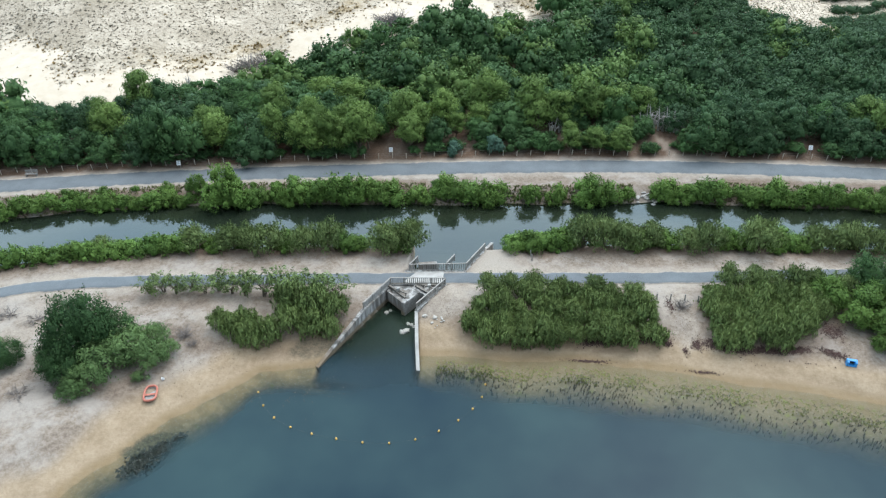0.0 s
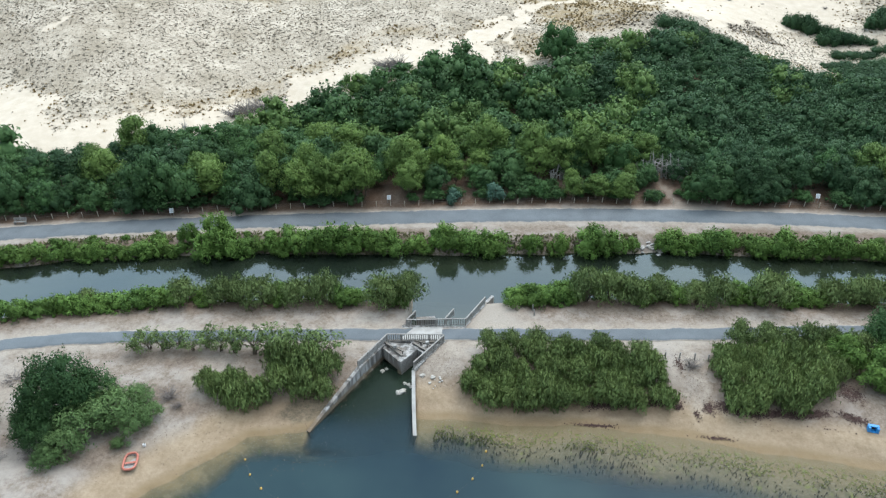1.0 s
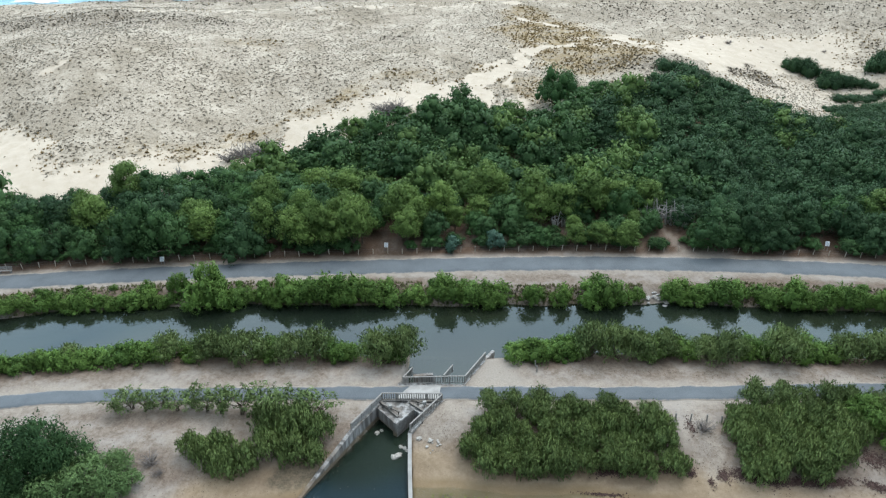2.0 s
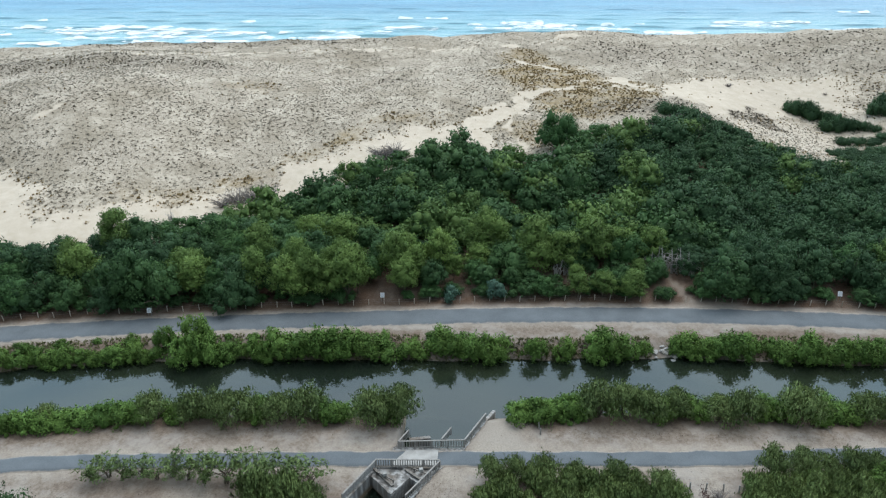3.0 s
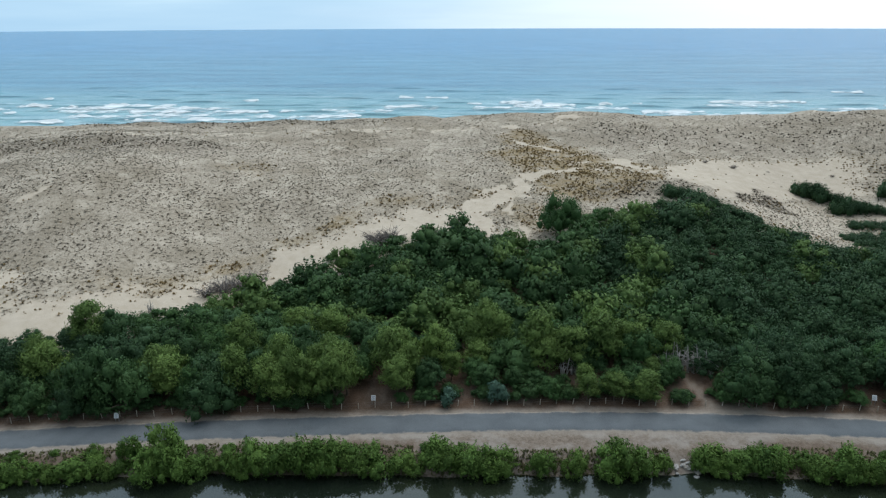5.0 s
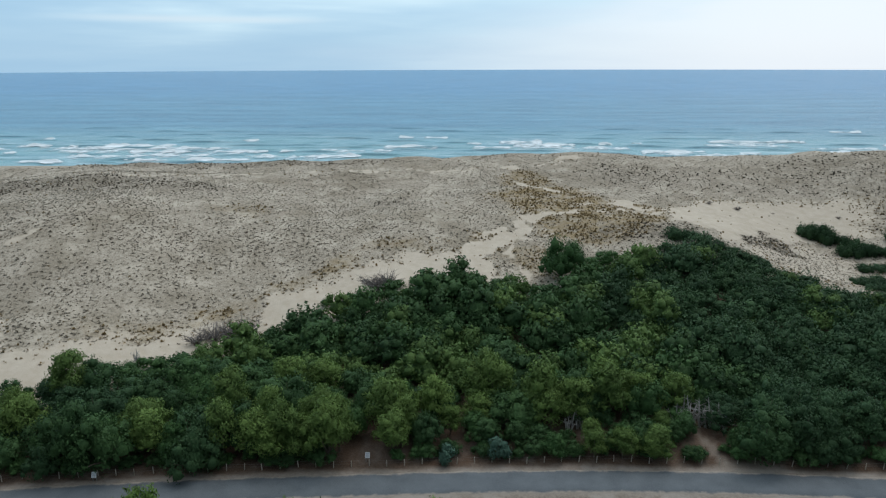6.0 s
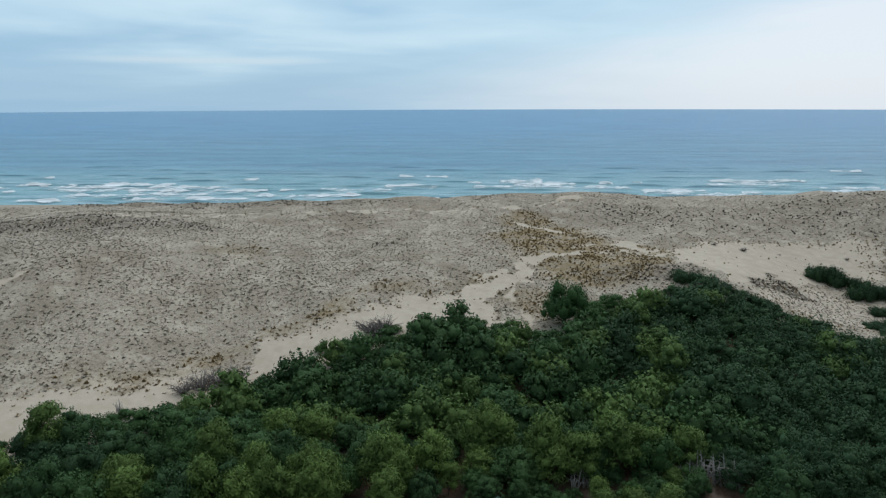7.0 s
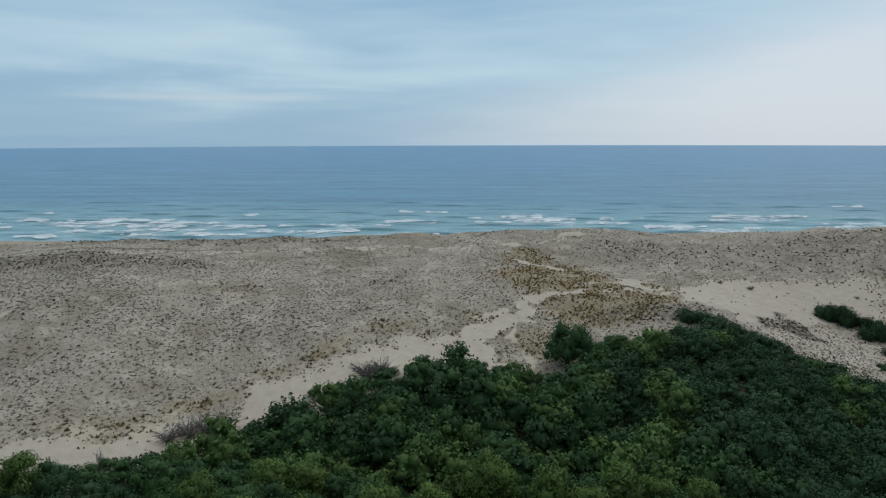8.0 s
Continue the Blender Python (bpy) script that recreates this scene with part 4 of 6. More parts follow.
def place(proto, x, y, turn, scale=(1, 1, 1), sink=0.1):
    return copy_thing(proto, pose(x, y, ground_at(x, y) - sink, 0, 0, turn) @ Matrix.Diagonal((*scale, 1)))


def drop(*protos):
    for ob in protos:
        for o in (*ob.children_recursive, ob):
            bpy.data.objects.remove(o)


rnd = random.Random(5)
WOODS_GROUP = "woods behind the road"
oaks = [tree("holm_oak", 10 + i, "dark green evergreen oak with a dense rounded crown", "tree", OAK, 3.2, 4.6, 0.4, 52 + 8 * (i % 3), 2100, 0.1, 0.16, 1, WOODS_GROUP, lobe_size=(0.2, 0.22, 0.26, 0.2, 0.23, 0.28)[i], dome=True) for i in range(6)]
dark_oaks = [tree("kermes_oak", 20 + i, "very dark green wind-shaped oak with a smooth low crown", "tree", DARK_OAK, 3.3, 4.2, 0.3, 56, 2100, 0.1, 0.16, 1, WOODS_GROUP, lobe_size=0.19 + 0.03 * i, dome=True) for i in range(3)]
pines = [tree("pine", 30 + i, "light yellow-green young pine with a loose crown", "tree", PINE, 2.9, 5.6, 0.7, 34 + 6 * i, 3400, 0.072, 0.15, 1, WOODS_GROUP, lobe_size=0.25, long=2.2, hang=0.35, upright=0.8, core=0.58) for i in range(4)]
arbutus = [tree("arbutus", 40 + i, "fresh green strawberry tree with a full low crown", "tree", ARBUTUS, 2.7, 4.0, 0.3, 44, 2200, 0.09, 0.13, 2, WOODS_GROUP, lobe_size=0.2 + 0.03 * i, dome=True) for i in range(3)]
# stands of lighter pines
PINE_STANDS = ((-45, 121, 4), (-28.4, 120.5, 4), (-22.3, 122, 4), (-11.8, 123.5, 4), (-2.1, 146, 5.5), (-3.9, 139, 4.5), (0.8, 133.7, 4), (35, 154.5, 4.5), (16.5, 122, 2.5), (20.5, 122.4, 2.5), (24.7, 122, 2.2), (20.8, 143.3, 4), (10.3, 145, 4),
               (3.9, 152.4, 4), (-17.6, 141.8, 4.5), (-27.4, 136.6, 4), (34, 162, 3.5), (23, 143, 3), (-2, 165, 3.5), (-43, 143.6, 4), (-28, 142, 3), (-9, 141, 4), (12, 130, 3), (-37, 128, 3))


def in_stand(x, y):
    return any(math.hypot(x - a, y - b) < r for a, b, r in PINE_STANDS)


KEEP_CLEAR = ((-46.5, 151.0), (-20.5, 167.5), (-4.1, 119.0), (3.4, 120.0), (57.9, 122.2), (57.2, 120.6))


def wood_spots():
    """Uneven spacing of the trees over the woods."""
    spots, step = [], 3.45
    y = 96.0
    while y < 192:
        x = -125.0
        while x < 150:
            px, py = x + rnd.uniform(-1.5, 1.5), y + rnd.uniform(-1.5, 1.5)
            front, edge = float(curve(px, FAR_ROAD_X, FAR_ROAD_Y)) + 4.5, float(curve(px, WOODS_X, WOODS_Y))
            front += 1.6 * math.exp(-(((px + 15) / 5) ** 2)) + 2.2 * math.exp(-(((px - 33.6) / 1.5) ** 2)) + 0.8 * (px > -30)
            if front < py < edge + rnd.uniform(-2, 1) and math.hypot((px - 58.5) / 3.0, (py - 136.0) / 4.5) > 1 and not (40 < px < 63 and 131.5 < py < 136.5 and rnd.random() < 0.6) and math.hypot((px - 32.6) / 2.2, (py - 126.6) / 3.2) > 1:
                if -108 < px < 122 and all(math.hypot(px - a, py - b) > 2.6 for a, b in KEEP_CLEAR):
                    spots.append((px, py))
            x += step
        y += step * 0.95
    return spots


spots = wood_spots()
near_spots = [s for s in spots if s[1] < 136 and -82 < s[0] < 85]
far_spots = [s for s in spots if s not in near_spots]
for x, y in near_spots:
    front = y - float(curve(x, FAR_ROAD_X, FAR_ROAD_Y)) < 11
    lot, stand = rnd.random(), in_stand(x, y)
    kind = rnd.choice(pines if lot < (0.75 if stand else 0.09 if x < 36 else 0.02) else arbutus if lot < (0.95 if stand else 0.3 if x < 42 else 0.08) else oaks)
    s = rnd.choice((0.6, 0.75, 0.85, 0.95, 1.05, 1.2, 1.4)) if x < 42 else rnd.uniform(0.8, 1.15)
    # dark oaks to the right; low on the left their colour replaces shade
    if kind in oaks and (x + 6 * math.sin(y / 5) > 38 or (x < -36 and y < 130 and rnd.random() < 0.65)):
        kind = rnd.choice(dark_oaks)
    if kind in pines:
        s = rnd.uniform(0.95, 1.45)
    if y > float(curve(x, WOODS_X, WOODS_Y)) - 5:
        s *= 0.68
    tall = (1.25 if x < -20 else 1.1) if front else 1.0
    if front and -6 < x < 36:
        s, tall = s * 0.72, 1.0
    if 38 < x < 62 and 124 < y < 131.5:
        s, tall = rnd.uniform(1.05, 1.3), 1.2
    place(kind, x, y, rnd.uniform(0, 360), (s, s, s * rnd.uniform(0.85, 1.2) * tall))

for x, y, s in ((-45.3, 118.6, 1.3), (-28.6, 118.6, 1.25), (-23.2, 119.4, 1.2), (-11.4, 121.4, 1.15), (16.5, 121.6, 0.8), (20.6, 121.9, 0.85), (24.7, 121.6, 0.75)):
    place(rnd.choice(pines), x, y, rnd.uniform(0, 360), (s, s, s))
for k in range(82):
    x = -84 + 2.1 * k + rnd.uniform(-1.0, 1.0)
    if not (-18.5 < x < -12.5 or 32.2 < x < 34.6 or 56 < x < 59):
        y = float(curve(x, FAR_ROAD_X, FAR_ROAD_Y)) + rnd.uniform(5.0, 6.6)
        s = rnd.uniform(0.25, 0.6)
        place(rnd.choice(arbutus + oaks), x, y, rnd.uniform(0, 360), (s * 1.3, s * 1.3, s))

library = [crown_arrays(rng_of(50 + i), 3.2, 4.3, 0.2, 26, 500, 0.19, lobe_size=0.22 + 0.012 * i, dome=True) for i in range(6)]


smooth_library = [crown_arrays(rng_of(60 + i), 3.5, 4.0, 0.2, 24, 640, 0.17, lobe_size=0.25 + 0.015 * i, dome=True, core=0.52) for i in range(4)]


def grove(name, spots, material, label, shapes=library):
    """Many crowns too far off to tell apart, as one mesh."""
    vs, fs, ns, tints, k = [], [], [], [], 0
    for x, y in spots:
        v, f, _, soft = shapes[rnd.randrange(len(shapes))]
        a, s = rnd.uniform(0, 6.283), (rnd.choice((0.6, 0.75, 0.9, 1.0, 1.15, 1.35, 1.6)) if x < 45 else rnd.uniform(0.85, 1.25))
        m = np.array([[math.cos(a), -math.sin(a), 0], [math.sin(a), math.cos(a), 0], [0, 0, rnd.uniform(0.75, 1.2)]])
        vs.append(v @ m.T * s + np.array([x, y, ground_at(x, y) - 0.2]))
        ns.append(soft @ m.T)
        fs.append([[q + k for q in p] for p in f])
        tints.append(np.full(len(v), rnd.random()))
        k += len(v)
    me = soften(mesh_data(name, np.concatenate(vs), [p for f in fs for p in f], material, True), np.concatenate(ns))
    paint(me, "tint", np.concatenate(tints))
    return tagged(new(name, me), label, "woods", kind="stuff")


for x, y, s in ((-79.0, 121.5, 1.0), (-82.0, 121.5, 1.0), (-84.5, 119.0, 1.1), (-80.5, 118.0, 1.1), (-74.5, 120.5, 1.0)):
    place(rnd.choice(oaks), x, y, rnd.uniform(0, 360), (s, s, s * 1.1))
for k in range(70):
    x = -86 + 2.5 * k + rnd.uniform(-1, 1)
    y = float(curve(x, WOODS_X, WOODS_Y)) + rnd.uniform(0.5, 3.5)
    s = rnd.uniform(0.22, 0.55)
    place(rnd.choice(arbutus + oaks), x, y, rnd.uniform(0, 360), (s * 1.2, s * 1.2, s))
light_spots = [s for s in far_spots if rnd.random() < (0.85 if in_stand(*s) else 0.15 if s[0] < 36 else 0.03)]
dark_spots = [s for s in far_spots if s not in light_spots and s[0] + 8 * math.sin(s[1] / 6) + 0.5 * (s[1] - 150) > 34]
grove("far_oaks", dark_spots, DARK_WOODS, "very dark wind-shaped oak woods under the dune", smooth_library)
grove("far_woods", [s for s in far_spots if s not in light_spots and s not in dark_spots], WOODS, "dense dark green evergreen woods climbing the dune")
grove("far_pines", light_spots, LIGHT_WOODS, "lighter green pines scattered through the woods")
drop(*oaks, *dark_oaks, *pines, *arbutus)


# ---- bushes on the canal banks ----
shrubs = [tree("bank_shrub", 70 + i, "bright green rounded shrub overhanging the canal", "bush", SHRUB, 2.0, 2.7, 0.0, 28, 1350, 0.07, 0.08, 3, "bushes on the far bank", lobe_size=0.22, long=1.8, hang=0.3, upright=1.2, dome=True, shoots=20) for i in range(4)]
willows = [tree("willow_bush", 80 + i, "olive green willow bush with drooping feathery leaves", "bush", WILLOW, 2.2, 2.8, 0.5, 34, 2700, 0.046, 0.1, 4, "willows on the near bank", lobe_size=0.23, long=3.2, hang=0.7, core=0.36, upright=1.35, shoots=90) for i in range(4)]
thickets = [tree("thicket_shrub", 90 + i, "dense green willow thicket with hanging leaf sprays", "bush", REED, 1.9, 2.5, 0.1, 40, 2300, 0.052, 0.07, 3, "thickets by the lake", lobe_size=0.2, long=3.6, hang=0.8, core=0.4, upright=1.7, shoots=80) for i in range(4)]

x = -112.0
while x < 118:
    r = rnd.choice((0.5, 0.62, 0.75, 0.85, 0.95, 1.05)) * (0.82 if x < -31 else 1.0)
    if not (2.6 < x < 28.4 or -44.8 < x < -36.5 or 40.6 < x < 41.8):
        y = float(curve(x, CANAL_FAR_X, CANAL_FAR_Y)) + rnd.uniform(0.4, 1.4)
        place(rnd.choice(shrubs), x, y, rnd.uniform(0, 360), (1.35 * r, 1.25 * r, r * rnd.uniform(0.95, 1.65)), 0.5)
    x += 1.75 * r + 0.35
# single bushes that stand out of the row
for x, y, s, t in ((-41.2, 103.6, 1.4, 1.8), (-38.8, 103.8, 1.5, 1.9), (-40.0, 105.2, 1.5, 2.2), (-44.6, 105.4, 0.85, 1.35), (-36.2, 104.4, 1.1, 1.1), (-51.0, 103.4, 1.35, 1.1), (-28.2, 105.6, 1.4, 1.6), (-25.4, 106.0, 1.15, 1.1), (-22.6, 105.8, 1.4, 1.8), (-19.6, 106.2, 1.4, 1.6), (-16.4, 106.4, 1.0, 1.0),
                   (-31.4, 105.4, 1.0, 1.1), (8.6, 106.8, 1.0, 1.3), (12.9, 107.0, 1.0, 1.3), (17.4, 107.4, 1.35, 1.55), (19.4, 107.6, 1.45, 1.95), (21.8, 107.6, 1.25, 1.3), (24.6, 108.2, 0.75, 0.8), (3.2, 106.6, 1.3, 1.5), (-0.4, 106.6, 1.05, 1.05), (-3.6, 106.6, 1.3, 1.45), (30.6, 108.6, 1.3, 1.35), (33.6, 108.4, 1.0, 1.0), (36.8, 108.2, 1.4, 1.55), (44.0, 107.8, 1.1, 1.1), (47.4, 107.8, 1.45, 1.65), (51.0, 107.6, 1.1, 1.1)):
    place(rnd.choice(shrubs), x, y, rnd.uniform(0, 360), (s * 1.05, s, t), 0.4)
for k in range(46):
    x = -110 + 4.9 * k + rnd.uniform(-2, 2)
    y = float(curve(x, CANAL_FAR_X, CANAL_FAR_Y)) + rnd.uniform(2.4, 3.4)
    if not (-6 < x < 44):
        s = rnd.uniform(0.3, 0.6)
        place(rnd.choice(shrubs), x, y, rnd.uniform(0, 360), (1.5 * s, s, s))

# tall willows with bare stems, and low bright bushes between them
WILLOW_AT = (-38.8, -33.9, -31.4, -28.6, -23.6, -20.4, -12.6, -9.0, 15.2, 18.0, 20.9, 24.6, 30.0, 32.6, 39.3, 47.9, 51.0, 53.4)
LOW_AT = (-60.0, -57.6, -55.2, -53.4, -51.4, -49.6, -40.6, -47.7, -45.2, -42.6, -36.2, -26.2, -18.2, -15.8, -10.9, 6.2, 7.8, 9.6, 11.6, 13.2, 22.8, 27.4, 35.6, 37.2, 42.2, 44.2, 45.8)
for lo, hi in ((-112, -62), (56, 112)):
    x = lo
    while x < hi:
        place(rnd.choice(willows + shrubs), x, float(curve(x, CANAL_NEAR_X, CANAL_NEAR_Y)) - rnd.uniform(1.5, 3.0), rnd.uniform(0, 360), (1.2, 1.2, rnd.uniform(0.9, 1.2)), 0.2)
        x += rnd.uniform(1.8, 2.8)
for x in WILLOW_AT:
    s = rnd.uniform(1.05, 1.35)
    place(rnd.choice(willows), x, float(curve(x, CANAL_NEAR_X, CANAL_NEAR_Y)) - rnd.uniform(2.2, 3.2), rnd.uniform(0, 360), (1.2 * s, 1.1 * s, s * rnd.uniform(0.95, 1.15)), 0.15)
    place(rnd.choice(shrubs), x + rnd.uniform(-1.2, 1.2), float(curve(x, CANAL_NEAR_X, CANAL_NEAR_Y)) - rnd.uniform(0.6, 1.4), rnd.uniform(0, 360), (1.1, 0.85, rnd.uniform(0.85, 1.1)), 0.2)
for x in LOW_AT:
    for off in (1.0, 2.2):
        s = rnd.uniform(0.9, 1.2)
        place(rnd.choice(shrubs), x + rnd.uniform(-0.4, 0.4), float(curve(x, CANAL_NEAR_X, CANAL_NEAR_Y)) - off - rnd.uniform(0, 0.5), rnd.uniform(0, 360), (1.05 * s, s, s * rnd.uniform(0.8, 1.05)), 0.2)
place(willows[0], -52.0, 88.0, 30, (1.0, 1.0, 0.9), 0.2)

# ---- thickets and trees between the path and the lake ----
def fill(protos, x0, x1, y_front, y_back, step, low, high):
    """Overlapping bushes between two edges that are functions of x."""
    x = x0
    while x <= x1:
        y = y_front(x)
        while y <= y_back(x):
            s = rnd.uniform(low, high)
            place(rnd.choice(protos), x + rnd.uniform(-0.5, 0.5), y + rnd.uniform(-0.4, 0.4), rnd.uniform(0, 360), (s, s, s * rnd.uniform(0.9, 1.15)))
            y += step
        x += step


fill(thickets, -0.4, 22.4, lambda x: 73.3 + 0.035 * x + 0.9 * max(0, 1.5 - x) + 0.35 * math.sin(x), lambda x: min(80.6, 77 + 1.2 * (x + 0.4)) - max(0, x - 18) * 0.55, 2.15, 0.8, 1.1)
fill(thickets, 29.6, 43.0, lambda x: 73.8 + 0.3 * math.sin(x) + 0.8 * max(0, x - 37), lambda x: 82.0, 2.2, 0.85, 1.15)
fill(willows, 33.0, 47.0, lambda x: 83.0, lambda x: 85.0, 2.6, 0.95, 1.25)
for x, y, s in ((2.0, 80.6, 0.95), (4.6, 81.2, 0.9), (8.0, 81.3, 1.0), (11, 80.8, 0.85), (15.5, 81.0, 0.95), (19.8, 79.8, 0.9)):
    place(rnd.choice(willows), x, y, rnd.uniform(0, 360), (s, s, s))
open_willows = [tree("open_willow", 145 + i, "small olive willow with bare crooked stems and thin leaves", "tree", WILLOW, 2.2, 2.6, 0.8, 22, 520, 0.07, 0.08, 5, "row of small willows by the path", lobe_size=0.17, long=2.6, hang=0.4, core=0.1, flat=0.7, shoots=24) for i in range(3)]
for x, y, s in ((-41.5, 79.0, 0.62), (-39.8, 79.5, 0.75), (-37.9, 79.2, 0.66), (-36.2, 79.8, 0.74), (-34.3, 79.3, 0.7), (-32.6, 79.9, 0.72), (-30.8, 79.4, 0.62), (-28.9, 79.3, 0.8), (-26.5, 79.3, 0.95), (-23.6, 79.2, 1.05), (-20.4, 79.5, 1.1), (-17.4, 79.3, 0.95)):
    place(rnd.choice(open_willows), x, y, rnd.uniform(0, 360), (s * 1.3, s * 1.3, s * rnd.uniform(0.95, 1.3)))
for x, y, s in ((-22.5, 76.8, 1.25), (-19.4, 76.6, 1.2), (-17.0, 76.0, 1.0), (-22.0, 74.0, 1.0), (-19.3, 73.6, 1.05), (-17.0, 73.4, 0.8), (-28.4, 72.4, 0.95), (-26.4, 71.6, 0.95), (-24.2, 72.2, 1.0), (-30.0, 73.2, 0.8), (-27.4, 73.8, 0.85)):
    place(rnd.choice(thickets), x, y, rnd.uniform(0, 360), (s * 1.1, s * 1.1, s * 1.2))

garden_oak = tree("evergreen_tree", 120, "dark green evergreen tree on the sandy bank", "tree", OAK, 3.6, 5.2, 0.4, 64, 8500, 0.07, 0.2, 1, lobe_size=0.2, long=1.5, dome=True, core=0.45, shoots=50)
garden_shrub = [tree("sprawling_shrub", 121 + i, "light green sprawling shrub with gaps over bare sand", "bush", PALE_SHRUB, 2.6, 2.6, 0.2, 26, 3600, 0.055, 0.08, 4, lobe_size=0.2, long=1.7, core=0.4, hang=0.2, shoots=70) for i in range(2)]
for x, y, s in ((-44.0, 68.2, 1.12), (-45.2, 65.4, 0.8), (-42.2, 69.6, 0.85), (-43.6, 63.8, 0.6), (-52.4, 65.6, 0.6), (-53.4, 57.6, 0.8), (50, 83.5, 0.9), (54.0, 81.5, 1.0), (58.5, 84.0, 1.1), (62, 79, 1.1), (66, 84, 1.1), (72, 80, 1.2), (78, 84, 1.1)):
    place(garden_oak, x, y, rnd.uniform(0, 360), (s, s, s * (1.5 if s == 1.12 else rnd.uniform(1.05, 1.2))))
for x, y, s in ((-38.6, 67.6, 1.35), (-36.4, 66.6, 1.0), (-40.4, 65.2, 1.35), (-37.0, 69.8, 0.9), (-55.0, 67.6, 0.7), (-41.6, 62.8, 1.0), (-34.8, 68.0, 0.7), (-36.4, 64.4, 0.45), (-42.4, 61.4, 0.7)):
    place(rnd.choice(garden_shrub), x, y, rnd.uniform(0, 360), (s, s, s))
lime = [tree("lime_green_bush", 130 + i, "yellow-green leafy bush beside the beach", "bush", SHRUB, 2.4, 3.2, 0.2, 34, 4000, 0.07, 0.1, 3, lobe_size=0.22, long=1.6, core=0.45, shoots=40) for i in range(2)]
for x, y, s in ((45.5, 76.5, 1.0), (48.6, 74.8, 1.1), (50.8, 78.0, 1.2), (47.0, 72.6, 0.7), (53.0, 74.2, 1.1), (57.0, 76.0, 1.2), (62, 73, 1.2), (44.2, 79.8, 1.0), (44.6, 82.0, 1.1), (47.6, 78.8, 1.2), (50.4, 75.0, 1.1), (54.6, 78.0, 1.2), (58.5, 79.5, 1.2), (49.8, 81.2, 1.1), (42.6, 81.5, 0.9)):
    place(rnd.choice(lime), x, y, rnd.uniform(0, 360), (s, s, s))
blue_bush = tree("blue_green_bush", 140, "small blue-green bush at the edge of the woods", "bush", BLUE_LEAF, 1.5, 2.6, 0.2, 12, 900, 0.14, 0.07, 2, lobe_size=0.36)
place(blue_bush, -4.1, 119.9, 20)
place(blue_bush, 3.4, 120.9, 120, (1.1, 1.1, 1.35))
drop(*shrubs, *open_willows, *willows, *thickets, garden_oak, *garden_shrub, *lime, blue_bush)


def dead_bush(seed, spread, tall, twigs):
    """A tangle of bare grey branches."""
    rng = rng_of(seed)
    ob = empty("dead_bush", Matrix(), "bare grey dead bush of tangled twigs", "bush")
    bm = bmesh.new()
    for _ in range(twigs):
        a, b = rng.uniform(0, 6.283), rng.uniform(0.2, 1.0)
        foot = Vector((rng.normal() * 0.15, rng.normal() * 0.15, -0.1))
        knee = foot + Vector((math.cos(a) * spread * b * 0.5, math.sin(a) * spread * b * 0.5, tall * rng.uniform(0.3, 0.7)))
        tip = knee + Vector((math.cos(a + rng.normal() * 0.6) * spread * b * 0.5, math.sin(a + rng.normal() * 0.6) * spread * b * 0.5, tall * rng.uniform(0.0, 0.45)))
        limb(bm, foot, knee, 0.07, 0.045, 5)
        limb(bm, knee, tip, 0.045, 0.012, 4)
        for _ in range(3):
            p = knee.lerp(tip, rng.uniform(0.2, 0.9))
            limb(bm, p, p + Vector((rng.normal(), rng.normal(), abs(rng.normal()))) * 0.35, 0.02, 0.006, 3)
    part("branch", bm, GREY_TWIG if tall < 2 else DEAD, ob)
    return ob


dead = [dead_bush(150, 2.0, 1.4, 40), dead_bush(151, 2.6, 0.8, 30), dead_bush(152, 0.8, 3.6, 9)]
for n, x, y, s in ((1, -57.0, 74.0, 0.9), (1, -53.2, 73.4, 0.8), (0, -33.8, 71.1, 0.8), (0, -32.6, 70.0, 0.5), (1, -48.5, 61.0, 0.8), (0, -44.5, 62.0, 0.7), (2, 31.0, 129.0, 2.1), (2, 32.4, 129.6, 2.2), (2, 33.9, 129.6, 2.1), (2, 29.6, 129.0, 2.0), (2, 13.5, 127.0, 1.6), (2, 15.5, 128.0, 1.7), (0, 50, 189, 1.6), (0, 53.5, 190.5, 1.5), (0, 44.5, 188.5, 1.4),
                   (2, 35.4, 129.2, 2.1), (2, 36.6, 128.6, 1.9), (0, -48.5, 150.4, 1.9), (0, -46.0, 152.4, 2.0), (0, -43.6, 153.6, 1.9), (0, -51.0, 148.4, 1.5), (0, -22.0, 170.0, 1.9), (0, -18.6, 170.6, 1.8), (0, -20.4, 168.6, 2.0), (2, -76.0, 125.0, 1.6), (2, -58.5, 141.0, 1.2), (0, 43.0, 185.5, 1.6), (0, 47.0, 186.5, 1.6), (2, -56, 119, 1.5), (0, 25.8, 79.0, 0.8), (0, 71.6, 224.3, 0.75), (1, 71.4, 224.2, 0.5), (0, 64.4, 226.6, 0.6), (1, 82.0, 226.0, 0.4), (0, 100.0, 226.0, 0.5)):
    place(dead[n], x, y, rnd.uniform(0, 360), (s, s, s * (0.65 if n == 2 else 1.0)))
drop(*dead)


